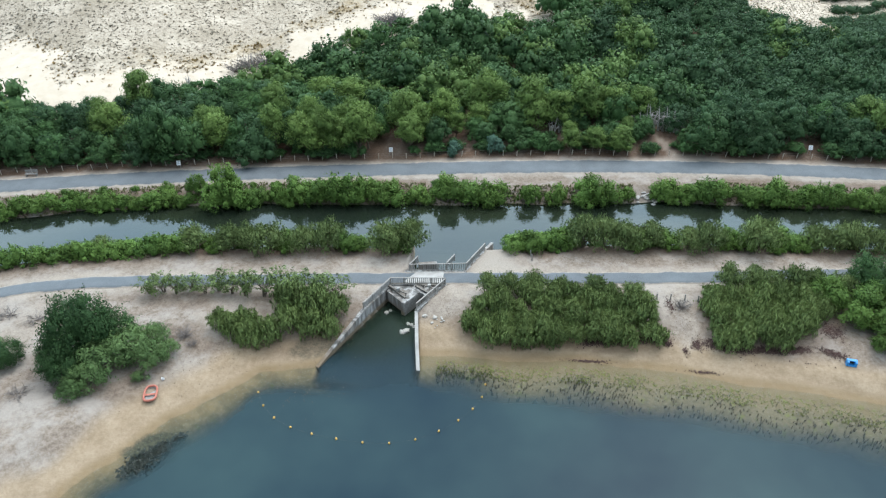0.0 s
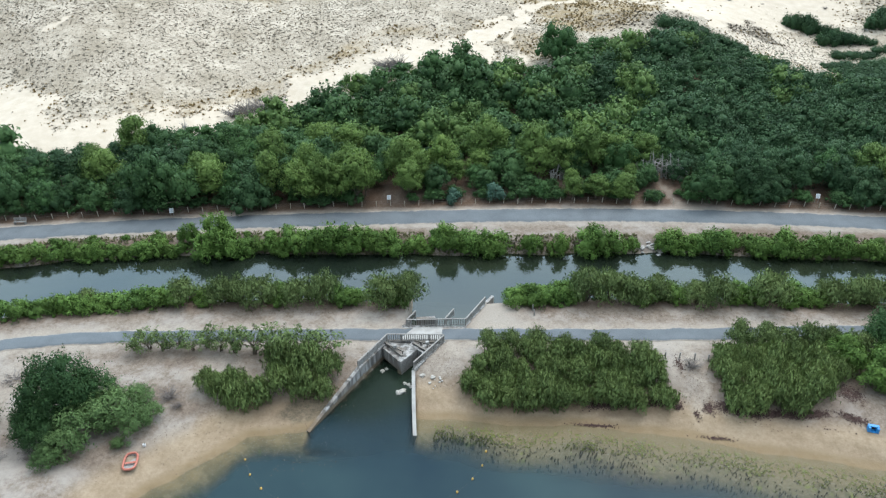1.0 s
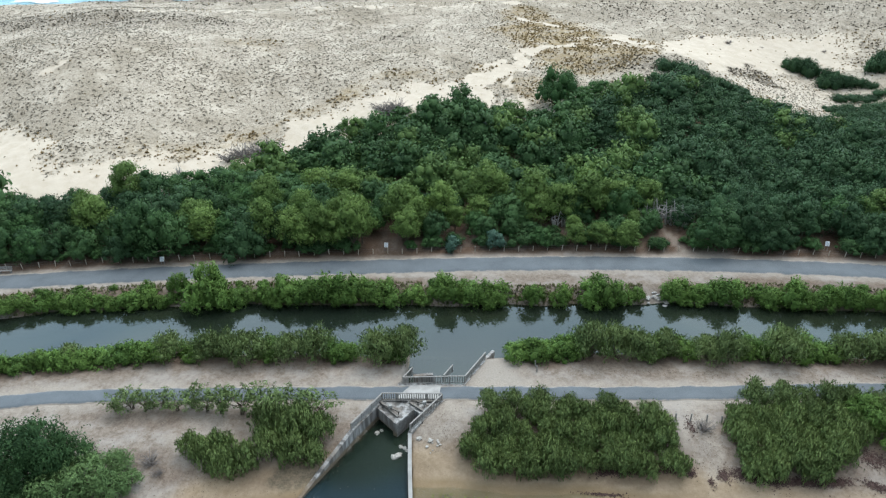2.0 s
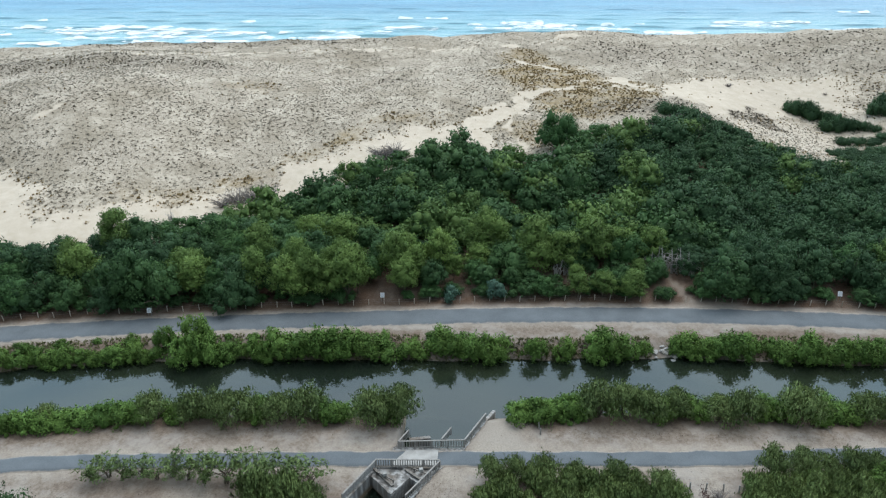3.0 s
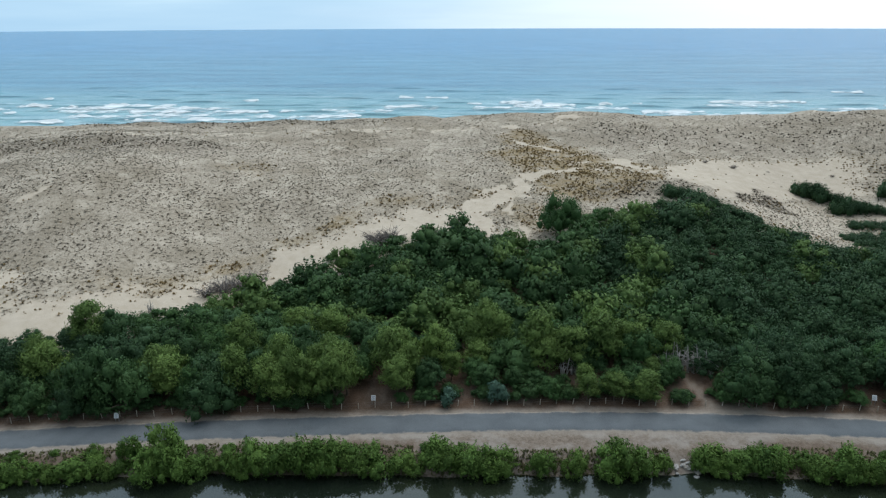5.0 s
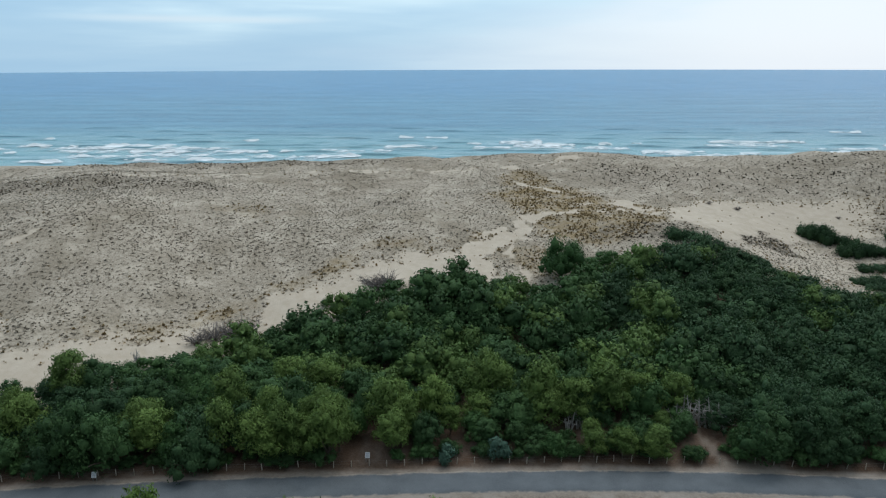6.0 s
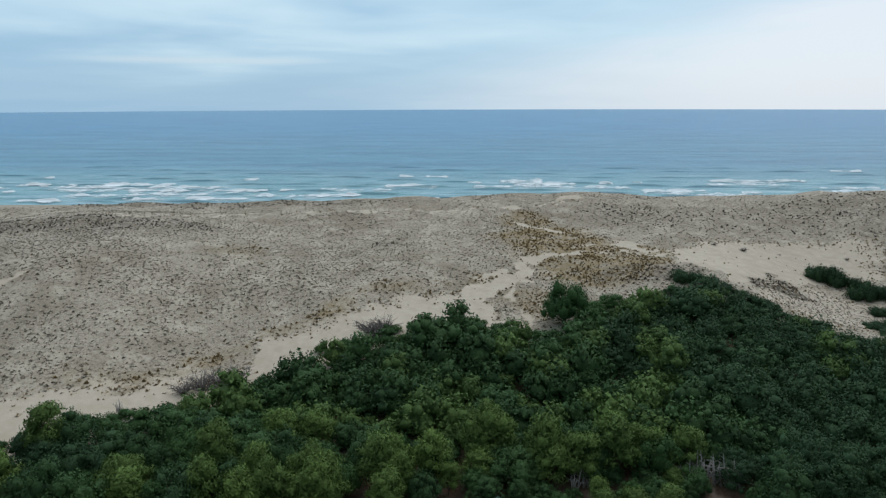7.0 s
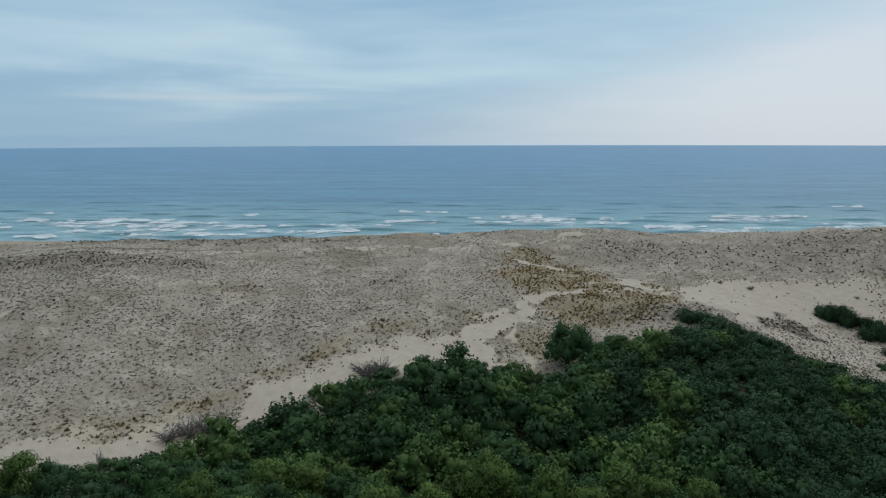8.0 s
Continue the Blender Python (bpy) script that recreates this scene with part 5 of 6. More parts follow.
# ---- low bushes and a lone tree on the dune ----
creepers = [tree("creeping_bush", 160 + i, "low dark green wind-shaped bush spreading over the sand", "bush", DARK_OAK, 3.2, 1.7, -0.2, 30, 1500, 0.13, 0.07, 3, "low bushes on the dune", lobe_size=0.28, flat=0.6) for i in range(2)]
for x, y, s, t in ((86.8, 215.2, 0.9, 1.5), (89.4, 215.6, 1.1, 1.9), (92.4, 214.8, 1.1, 1.9), (95.0, 213.2, 0.9, 1.5), (88.2, 217.8, 0.9, 1.7), (91.2, 217.4, 1.0, 1.8), (92.8, 207.4, 0.8, 1.3), (95.6, 207.8, 1.05, 1.7), (98.6, 207.2, 1.1, 1.7), (101.4, 206.0, 0.9, 1.3), (97.0, 209.6, 0.9, 1.5), (104.0, 204.6, 0.7, 0.8),
                   (108.4, 211.6, 1.2, 1.9), (110.8, 214.0, 1.4, 2.0), (113.8, 212.0, 1.4, 1.9), (112.4, 216.4, 1.3, 1.9), (117.0, 215.0, 1.5, 1.9), (121.0, 216.0, 1.5, 1.9), (93.4, 198.4, 0.8, 0.8), (96.6, 198.0, 1.0, 0.9), (100.2, 197.8, 1.1, 0.9), (104.4, 197.6, 1.1, 1.0), (108.6, 197.4, 1.2, 1.0),
                   (86.6, 187.6, 0.8, 0.7), (89.4, 188.4, 1.0, 0.9), (92.6, 188.2, 1.2, 1.0), (96.4, 188.0, 1.3, 1.1), (100.6, 187.6, 1.3, 1.1), (105.0, 187.6, 1.4, 1.1), (88.0, 183.0, 0.9, 0.8), (91.6, 182.0, 1.2, 1.0), (95.6, 181.6, 1.3, 1.1), (100.0, 181.4, 1.4, 1.1), (104.6, 181.8, 1.4, 1.1), (90.0, 176.4, 1.1, 1.0), (94.0, 175.4, 1.3, 1.1), (98.6, 175.0, 1.4, 1.2), (103.2, 175.4, 1.4, 1.2), (85.6, 177.0, 0.7, 0.7),
                   (46.8, 195.6, 1.0, 1.3), (49.4, 194.8, 0.9, 1.2), (52.6, 193.6, 0.8, 1.1), (55.6, 191.6, 0.9, 1.2), (58.6, 190.4, 0.7, 0.9), (62.4, 188.0, 0.8, 0.9)):
    place(rnd.choice(creepers), x, y, rnd.uniform(0, 360), (s, s, t * rnd.uniform(0.9, 1.1)), 0.2)
lone = tree("lone_tree", 165, "round full evergreen tree at the upper edge of the woods", "tree", ARBUTUS, 4.2, 5.4, 0.2, 60, 4500, 0.1, 0.2, 2, lobe_size=0.22, dome=True)
place(lone, 18.0, 176.0, 40, (1.4, 1.4, 1.75))
place(lone, 24.0, 178.5, 200, (0.8, 0.8, 0.7))
place(lone, 28.5, 182.5, 120, (0.8, 0.8, 0.65))
drop(*creepers, lone)

# ---- grass tufts on the dunes ----
def tufts(name, count, accept, material, label, blades, size, seed, rise=1.0, far=278.0, low=0.55, high=1.5):
    """Clumps of blades standing on the dune, as one mesh: a ring of short blades over a low heart."""
    rng = rng_of(seed)
    # uneven rows rather than pure chance: the plants keep apart from one another
    step = math.sqrt(350 * (far - 128) / count)
    x, y = [g.ravel() + rng.normal(size=g.size) * 0.33 * step for g in np.meshgrid(np.arange(-190, 160, step), np.arange(128, far, step))]
    keep = accept(x, y, rng)
    x, y = x[keep], y[keep]
    z = height(x, y)
    n = len(x)
    s = size * (low + (high - low) * rng.random(n) ** 1.6)
    base = np.repeat(np.stack([x, y, z], 1), blades, 0)
    grow = np.repeat(s, blades)
    a = rng.uniform(0, 6.283, n * blades)
    lean = rng.uniform(0.05, 1.0, n * blades)
    out = np.stack([np.cos(a) * lean, np.sin(a) * lean, 0 * a], 1) * grow[:, None]
    side = np.stack([-np.sin(a), np.cos(a), 0 * a], 1) * grow[:, None] * (1.1 / math.sqrt(blades))
    up = np.array([0, 0, 1.0]) * (grow * rise * rng.uniform(0.5, 0.95, n * blades) * (1.15 - lean * 0.75))[:, None]
    foot = base + out * 0.45 - np.array([0, 0, 0.06])
    v = np.stack([foot - side, foot + side, base + out * 1.05 + up], 1).reshape(-1, 3)
    me = mesh_data(name, v, np.arange(len(v)).reshape(-1, 3), material)
    paint(me, "tint", np.repeat(rng.random(n), blades * 3))
    return tagged(new(name, me), label, "grass", kind="stuff")


def bank_grass(name, count, seed, material, label):
    """Short tangled grass on the canal's far bank, behind and between the bushes."""
    rng = rng_of(seed)
    x = rng.uniform(-110, 115, count)
    off = rng.uniform(-0.4, 1.0, count) ** 1 * np.where((x > -8) & (x < 40), 3.0, 4.4)
    keep = (rng.random(count) < 0.75 + 0.25 * wave(x, off, 2.0, 0.4)) & ~((x > 25.5) & (x < 30.0))
    x, off = x[keep], off[keep]
    y = curve(x, CANAL_FAR_X, CANAL_FAR_Y) + off
    n, blades = len(x), 4
    base = np.repeat(np.stack([x, y, height(x, y)], 1), blades, 0)
    a, s = rng.uniform(0, 6.283, n * blades), rng.uniform(0.12, 0.42, n * blades)
    side = np.stack([-np.sin(a), np.cos(a), 0 * a], 1) * s[:, None] * 0.35
    end = base + np.stack([np.cos(a) * 0.7, np.sin(a) * 0.7, 0.9 + 0 * a], 1) * s[:, None]
    v = np.stack([base - side, base + side, end], 1).reshape(-1, 3)
    me = mesh_data(name, v, np.arange(len(v)).reshape(-1, 3), material)
    paint(me, "tint", np.repeat(rng.random(n), blades * 3))
    return tagged(new(name, me), label, "grass", kind="stuff")


BANK_GRASS = leaf_material("bank_grass", (0.06, 0.075, 0.03), (0.19, 0.19, 0.085), (0.13, 0.10, 0.055), True)
bank_grass("bank_grass", 14000, 61, BANK_GRASS, "rough green and brown grass on the canal bank")


def on_dune(x, y):
    return y - curve(x, WOODS_X, WOODS_Y) > 3.0


def grey_tufts(x, y, rng):
    patchy = np.clip(0.55 + 0.45 * wave(x, y, 7.0, 0.6) + 0.3 * wave(x, y, 2.6, 1.6), 0.06, 1)
    patchy = patchy * (1 - 0.985 * bare_sand(x, y)) * (1 - 0.6 * ochre_grass(x, y))
    return on_dune(x, y) & (rng.random(len(x)) < np.maximum(patchy, 0.6 * spot(x, y, 83, 195, 18, 13, 0)))


def clump_spots(x, y, rng):
    patchy = np.clip(0.62 + 0.3 * wave(x, y, 9.0, 0.6) + 0.25 * wave(x, y, 3.2, 1.6) - 0.35 * smooth(y, 215, 250), 0.1, 1) * (1 - 0.65 * smooth(x, 35, 65))
    patchy = patchy * (1 - 0.985 * smooth(bare_sand(x, y), 0.3, 0.9)) * (1 - 0.9 * ochre_grass(x, y))
    return on_dune(x, y) & (rng.random(len(x)) < np.maximum(patchy, 0.75 * spot(x, y, 83, 195, 18, 13, 0)))


def ochre_tufts(x, y, rng):
    return on_dune(x, y) & (rng.random(len(x)) < ochre_grass(x, y) * np.clip(0.6 + 0.5 * wave(x, y, 2.0, 0.7), 0.05, 1))


def scrub_tufts(x, y, rng):
    return on_dune(x, y) & (rng.random(len(x)) < scrub(x, y) * np.clip(0.55 + 0.6 * wave(x, y, 2.2, 1.7), 0.03, 1))


def edge_tufts(x, y, rng):
    fringe = bare_sand(x, y)
    return on_dune(x, y) & (rng.random(len(x)) < 4 * fringe * (1 - fringe) + 0.02)


tufts("dune_grass", 50000, grey_tufts, TUFT, "small grey-brown tufts of dune grass on pale sand", 4, 0.33, 7, 0.5)
tufts("dune_clumps", 80000, clump_spots, CLUMP, "dark grey-brown mounded clumps of dune plants", 7, 0.6, 9, 0.26, 274.0, 0.6, 1.35)
tufts("ochre_grass", 110000, ochre_tufts, OCHRE_TUFT, "ochre tufts of dry marram grass on the dune", 6, 0.5, 8, 0.9)
tufts("heather_scrub", 60000, scrub_tufts, SCRUB, "low dark grey-brown heather scrub on the dune", 8, 0.5, 11, 0.7)
tufts("sand_edge_grass", 30000, edge_tufts, OCHRE_TUFT, "straw-coloured grass clumps fringing the bare sand", 7, 0.45, 12, 0.8)


# ---- sluice and bridge ----
def slab(bm, corners, z0, z1):
    """An upright prism over a plan outline; z1 may differ from corner to corner."""
    tops = z1 if isinstance(z1, (list, tuple)) else [z1] * len(corners)
    low = [bm.verts.new((x, y, z0)) for x, y in corners]
    high = [bm.verts.new((x, y, z)) for (x, y), z in zip(corners, tops)]
    n = len(corners)
    bm.faces.new(low[::-1])
    bm.faces.new(high)
    for i in range(n):
        bm.faces.new((low[i], low[(i + 1) % n], high[(i + 1) % n], high[i]))
    return bm


def wall_strip(bm, path, thick, z0, tops):
    """A wall along a plan line, its top sloping from point to point."""
    for (a, b), (ta, tb) in zip(zip(path, path[1:]), zip(tops, tops[1:])):
        d = Vector((b[0] - a[0], b[1] - a[1], 0)).normalized()
        n = Vector((-d.y, d.x, 0)) * thick / 2
        slab(bm, [(a[0] + n.x, a[1] + n.y), (a[0] - n.x, a[1] - n.y), (b[0] - n.x, b[1] - n.y), (b[0] + n.x, b[1] + n.y)], z0, [ta, ta, tb, tb])
    return bm


sluice = empty("sluice", pose(0, 0, 0), "weathered grey concrete sluice under a small bridge", "sluice")
part("wing_wall", wall_strip(bmesh.new(), [(-10.75, 82.3), (-13.5, 77.2), (-15.6, 73.1), (-17.8, 68.7)], 0.45, -1.6, [2.05, 2.0, 1.1, 0.12]), CONCRETE, sluice, "stained concrete wing wall sloping down to the lake")
part("wing_wall", wall_strip(bmesh.new(), [(-3.6, 82.6), (-6.95, 77.4)], 0.4, -1.6, [2.0, 1.9]), CONCRETE, sluice)
part("wall_coping", wall_strip(bmesh.new(), [(-6.95, 77.4), (-6.5, 72.6), (-6.05, 68.7)], 0.42, -1.6, [1.75, 1.0, 0.12]), CONCRETE_PALE, sluice, "pale concrete wall running out into the water")
bm = bmesh.new()
slab(bm, [(-9.05, 78.75), (-8.55, 78.45), (-6.75, 81.0), (-6.75, 82.3), (-7.6, 82.3)], -1.6, 2.0)
part("pier", bm, CONCRETE, sluice, "dark stained concrete pier between the gates")
board_me = None
for k in range(14):
    f = k / 13
    if board_me is None:
        board_me = part("pier_board", box(bmesh.new(), (0.05, 0.17, 1.75), (0, 0, 0.95)), WEATHERED, sluice, "grey upright board on the pier")
        board = board_me
    else:
        board = put_part("pier_board", board_me.data, sluice, "grey upright board on the pier")
    board.matrix_basis = pose(-8.48 + f * 1.7, 78.47 + f * 2.46, 0.03 * (k % 3), 0, 0, -34.5)
for outline in ([(-11.05, 81.1), (-8.95, 78.98), (-7.62, 82.2), (-10.95, 82.25)], [(-6.73, 81.0), (-5.15, 79.78), (-3.75, 82.3), (-6.73, 82.25)]):
    bm = bmesh.new()
    slab(bm, outline, 0.5, 1.86)
    part("gate_platform", bm, CONCRETE, sluice, "grey concrete platform over a gate opening")
bm = bmesh.new()
slab(bm, [(-10.9, 82.3), (-3.4, 82.6), (-1.0, 85.8), (-8.9, 85.6)], 1.55, 2.0)
part("deck", bm, CONCRETE, sluice)
bm = bmesh.new()
slab(bm, [(-9.2, 82.62), (-4.0, 82.84), (-3.9, 85.3), (-7.5, 85.15)], 1.9, 2.14)
part("deck_slab", bm, CONCRETE_PALE, sluice, "pale concrete bridge slab")
part("back_wall", wall_strip(bmesh.new(), [(-11.0, 82.2), (-8.9, 85.7), (-8.4, 87.6)], 0.4, -1.6, [1.98, 1.98, 1.6]), CONCRETE, sluice)
part("back_wall", wall_strip(bmesh.new(), [(-3.3, 82.5), (-1.0, 86.0), (1.5, 91.0), (2.6, 93.2)], 0.4, -1.6, [1.98, 1.98, 1.95, 1.7]), CONCRETE, sluice)


def sluice_gate(a, b):
    """A steel gate plate between two walls with its lifting frame."""
    gate = part("sluice_gate", wall_strip(bmesh.new(), [a, b], 0.12, -1.4, [1.35, 1.35]), STEEL, sluice, "rusty steel sluice gate")
    mid = ((a[0] + b[0]) / 2, (a[1] + b[1]) / 2)
    bm = bmesh.new()
    for p in (a, b):
        box(bm, (0.14, 0.14, 0.7), (p[0] * 0.9 + mid[0] * 0.1, p[1] * 0.9 + mid[1] * 0.1, 2.1))
    beam(bm, (a[0], a[1], 2.4), (b[0], b[1], 2.4), 0.14, 0.12)
    part("gate_frame", bm, STEEL, gate)
    part("spindle", limb(bmesh.new(), (mid[0], mid[1], 0.9), (mid[0], mid[1], 2.75), 0.05, 0.05, 8), STEEL, gate)
    box_bm = box(bmesh.new(), (0.42, 0.36, 0.4), (mid[0], mid[1], 2.62), (0, 0, 20), 0.04)
    part("gearbox", box_bm, CONCRETE_PALE, gate, "pale gate winding gear")
    return gate


for a, b in (((-11.0, 81.05), (-8.95, 78.95)), ((-6.75, 81.0), (-5.15, 79.75))):
    part("breast_wall", wall_strip(bmesh.new(), [a, b], 0.22, 0.42, [1.98, 1.98]), CONCRETE, sluice, "pale stained concrete wall over the gate opening")
sluice_gate((-10.6, 81.3), (-8.4, 80.0))
sluice_gate((-6.5, 81.9), (-4.7, 81.1))
for a, b in (((-10.95, 82.0, 2.12), (-8.5, 79.5, 2.1)), ((-7.4, 81.95, 2.16), (-5.6, 80.6, 2.1))):
    part("brace_beam", beam(bmesh.new(), a, b, 0.3, 0.24, 0.02), STEEL, sluice, "dark steel cross beam")


def railing(name, points, tall, label, pickets=0.0, boards=3, group="railings round the sluice"):
    """Posts, a top rail and either boards or upright pickets, along a line."""
    ob = empty(name, pose(*points[0]), label, "railing", group)
    o = Vector(points[0])
    for a, b in zip(points, points[1:]):
        a, b = Vector(a) - o, Vector(b) - o
        n = max(1, round((b - a).length / 1.8))
        for i in range(n + 1):
            p = a.lerp(b, i / n)
            part("post", box(bmesh.new(), (0.13, 0.13, tall + 0.14), (p.x, p.y, p.z + tall / 2 - 0.02), (0, 0, math.degrees(math.atan2((b - a).y, (b - a).x))), 0.01), RAIL, ob)
        lift = Vector((0, 0, tall))
        part("top_rail", beam(bmesh.new(), a + lift, b + lift, 0.16, 0.07, 0.01), RAIL, ob, "pale worn top rail")
        if pickets:
            part("bottom_rail", beam(bmesh.new(), a + Vector((0, 0, 0.12)), b + Vector((0, 0, 0.12)), 0.07, 0.08), WEATHERED, ob)
            m = int((b - a).length / pickets)
            me = None
            for i in range(1, m):
                p = a.lerp(b, i / m)
                if me is None:
                    me = part("picket", box(bmesh.new(), (0.1, 0.05, tall - 0.16), (0, 0, tall / 2)), RAIL, ob)
                    me.location = p
                else:
                    put_part("picket", me.data, ob).location = p
        else:
            for k in range(boards):
                up = Vector((0, 0, 0.2 + k * (tall - 0.25) / boards))
                part("board", beam(bmesh.new(), a + up, b + up, 0.05, 0.2), WEATHERED, ob, "grey weathered board")
    return ob


railing("railing", [(-8.5, 85.45, 2.0), (-1.0, 86.05, 2.0)], 1.05, "grey wooden railing beside the bridge", 0.3)
railing("railing", [(-0.95, 86.1, 2.0), (1.5, 90.9, 2.0)], 1.05, "grey wooden railing along the gravel ramp", 0.3)
railing("railing", [(-8.55, 85.5, 2.0), (-7.6, 87.6, 1.9)], 1.0, "short grey wooden railing over the canal", 0.3)
railing("railing", [(-3.6, 86.3, 1.9), (-2.6, 88.3, 1.9)], 1.0, "short grey wooden railing over the canal", 0.3)
railing("railing", [(-10.7, 82.45, 2.02), (-3.7, 82.72, 2.02)], 1.0, "pale picket railing on the bridge edge", 0.26)
railing("railing", [(-10.75, 82.3, 2.05), (-13.5, 77.2, 2.0)], 1.0, "grey board railing on the wing wall")
railing("railing", [(-3.6, 82.6, 2.0), (-6.9, 77.5, 1.9)], 1.0, "grey picket railing on the wing wall", 0.28)
guide = empty("guide_wall", pose(-7.2, 87.0, 0), "dark concrete guide wall in the canal", "wall")
part("wall", wall_strip(bmesh.new(), [(-0.2, -0.3), (2.2, 0.4)], 0.45, -1.6, [2.35, 2.15]), CONCRETE, guide)


def stone_mesh(seed, r, material):
    rng = rng_of(seed)
    bm = bmesh.new()
    bmesh.ops.create_icosphere(bm, subdivisions=2, radius=r)
    stretch = rng.uniform(0.7, 1.3, 3)
    for v in bm.verts:
        v.co = Vector(round(v.co[i] * 1.7) / 1.7 * 0.5 * stretch[i] + v.co[i] * 0.5 * stretch[i] for i in range(3)) * (1 + 0.1 * rng.normal())
        v.co.z *= 0.55
    me = bpy.data.meshes.new("stone")
    bm.to_mesh(me)
    bm.free()
    me.materials.append(material)
    return me


PALE_STONES = [stone_mesh(170 + i, 1.0, ROCK) for i in range(4)]
GREY_STONES = [stone_mesh(175 + i, 1.0, GREY_ROCK) for i in range(4)]


def stone(x, y, z, r, meshes, label, group):
    ob = new("rock", rnd.choice(meshes))
    ob.matrix_basis = pose(x, y, z, rnd.uniform(-15, 15), rnd.uniform(-15, 15), rnd.uniform(0, 360)) @ Matrix.Diagonal((r, r, r, 1))
    return tagged(ob, label, "rock", group)


for x, y, z, r in ((-8.2, 75.5, 0.05, 0.5), (-8.6, 75.3, 0.0, 0.35), (-7.9, 76.9, 0.0, 0.22), (-7.5, 76.7, 0.0, 0.2), (-7.2, 76.4, 0.0, 0.25), (-10.9, 79.0, 0.0, 0.35), (-10.5, 79.4, 0.0, 0.25)):
    stone(x, y, z, r, PALE_STONES, "pale rock breaking the dark water", "rocks below the sluice")
for k in range(11):
    x, y = rnd.gauss(-4.6, 0.7), rnd.gauss(76.0, 0.6)
    if x > -6.2:
        stone(x, y, ground_at(x, y) + 0.03, rnd.uniform(0.08, 0.3), PALE_STONES, "broken pale rubble on the sandy slope", "rubble beside the wall")
for k in range(24):
    x, y = 28.2 + rnd.gauss(0, 1.3), 108.4 + rnd.gauss(0, 0.45)
    stone(x, y, max(ground_at(x, y), 0.3) + 0.1, rnd.uniform(0.2, 0.45), GREY_STONES if k % 3 else PALE_STONES, "grey rock at the canal's edge", "rocks on the far bank")
for x, y in ((7.4, 107.2), (7.8, 107.5), (8.3, 107.3), (8.0, 107.9)):
    stone(x, y, 0.75, 0.35, GREY_STONES, "grey rock at the canal's edge", "rocks on the far bank")

# ---- fence, signs and bench along the far road ----
fence = empty("wire_fence", pose(0, 0, 0), "low wire fence with pale wooden posts along the road", "fence")
post_me, last = None, None
wires = [bmesh.new(), bmesh.new()]
for k in range(62):
    x = -80 + 2.42 * k
    y = float(curve(x, FAR_ROAD_X, FAR_ROAD_Y)) + 4.2 + 0.15 * math.sin(k * 1.7)
    z = ground_at(x, y)
    if post_me is None:
        post_me = part("post", box(bmesh.new(), (0.1, 0.1, 1.1), (0, 0, 0.45), (0, 0, 0), 0.015), POST, fence).data
        fence.children[0].location = (x, y, z)
    else:
        p = put_part("post", post_me, fence)
        p.location, p.rotation_euler = (x, y, z), (rnd.uniform(-0.09, 0.09), rnd.uniform(-0.09, 0.09), rnd.uniform(0, 3))
    if last:
        for bm, up in zip(wires, (0.5, 0.9)):
            limb(bm, (last[0], last[1], last[2] + up), (x, y, z + up), 0.012, 0.012, 4)
    last = (x, y, z)
for bm in wires:
    part("wire", bm, STEEL, fence, "thin steel wire")


def sign(x, y, turn, tall, label):
    z = ground_at(x, y)
    ob = empty("sign", pose(x, y, z, 0, 0, turn), label, "sign", "white signs along the road")
    board = part("panel", box(bmesh.new(), (0.66, 0.05, 0.78), (0, 0, tall), (-25, 0, 0), 0.01), SIGN_WHITE, ob, "white sign panel")
    bm = bmesh.new()
    for k in range(4):
        box(bm, (0.48 - 0.1 * (k % 2), 0.01, 0.06), (0, -0.034 + 0.42 * 0.0, tall + 0.22 - 0.14 * k), (-25, 0, 0))
    for v in bm.verts:
        v.co.y = v.co.y * 1.0 - (v.co.z - tall) * math.tan(radians(-25)) * 1.0 - 0.0
    part("print", bm, SIGN_GREY, board, "grey lines of print")
    for dx in (-0.24, 0.24):
        part("post", box(bmesh.new(), (0.08, 0.08, tall + 0.1), (dx, 0.05, (tall - 0.1) / 2), (0, 0, 0), 0.01), WEATHERED, ob)
    return ob


sign(-50.8, 113.4, 4, 1.0, "white information sign on grey posts by the fence")
sign(-15.0, 119.4, 0, 1.1, "white information sign on the bare slope")
sign(57.9, 122.2, -6, 1.3, "white information sign before dark bushes")

bench = empty("bench", pose(-74.7, 109.5, ground_at(-74.7, 109.5), 0, 0, 8), "grey weathered wooden bench beside the road", "bench")
for k in range(3):
    part("seat_slat", box(bmesh.new(), (2.0, 0.14, 0.05), (0, -0.17 + 0.17 * k, 0.46), (0, 0, 0), 0.01), WEATHERED, bench)
for k in range(3):
    part("back_slat", box(bmesh.new(), (2.0, 0.05, 0.14), (0, 0.3 + 0.03 * k, 0.62 + 0.18 * k), (-10, 0, 0), 0.01), WEATHERED, bench)
for dx in (-0.8, 0.8):
    part("leg", box(bmesh.new(), (0.1, 0.5, 0.48), (dx, 0, 0.2), (0, 0, 0), 0.01), WEATHERED, bench)
    part("back_post", box(bmesh.new(), (0.08, 0.06, 1.0), (dx, 0.33, 0.55), (-8, 0, 0), 0.01), WEATHERED, bench)

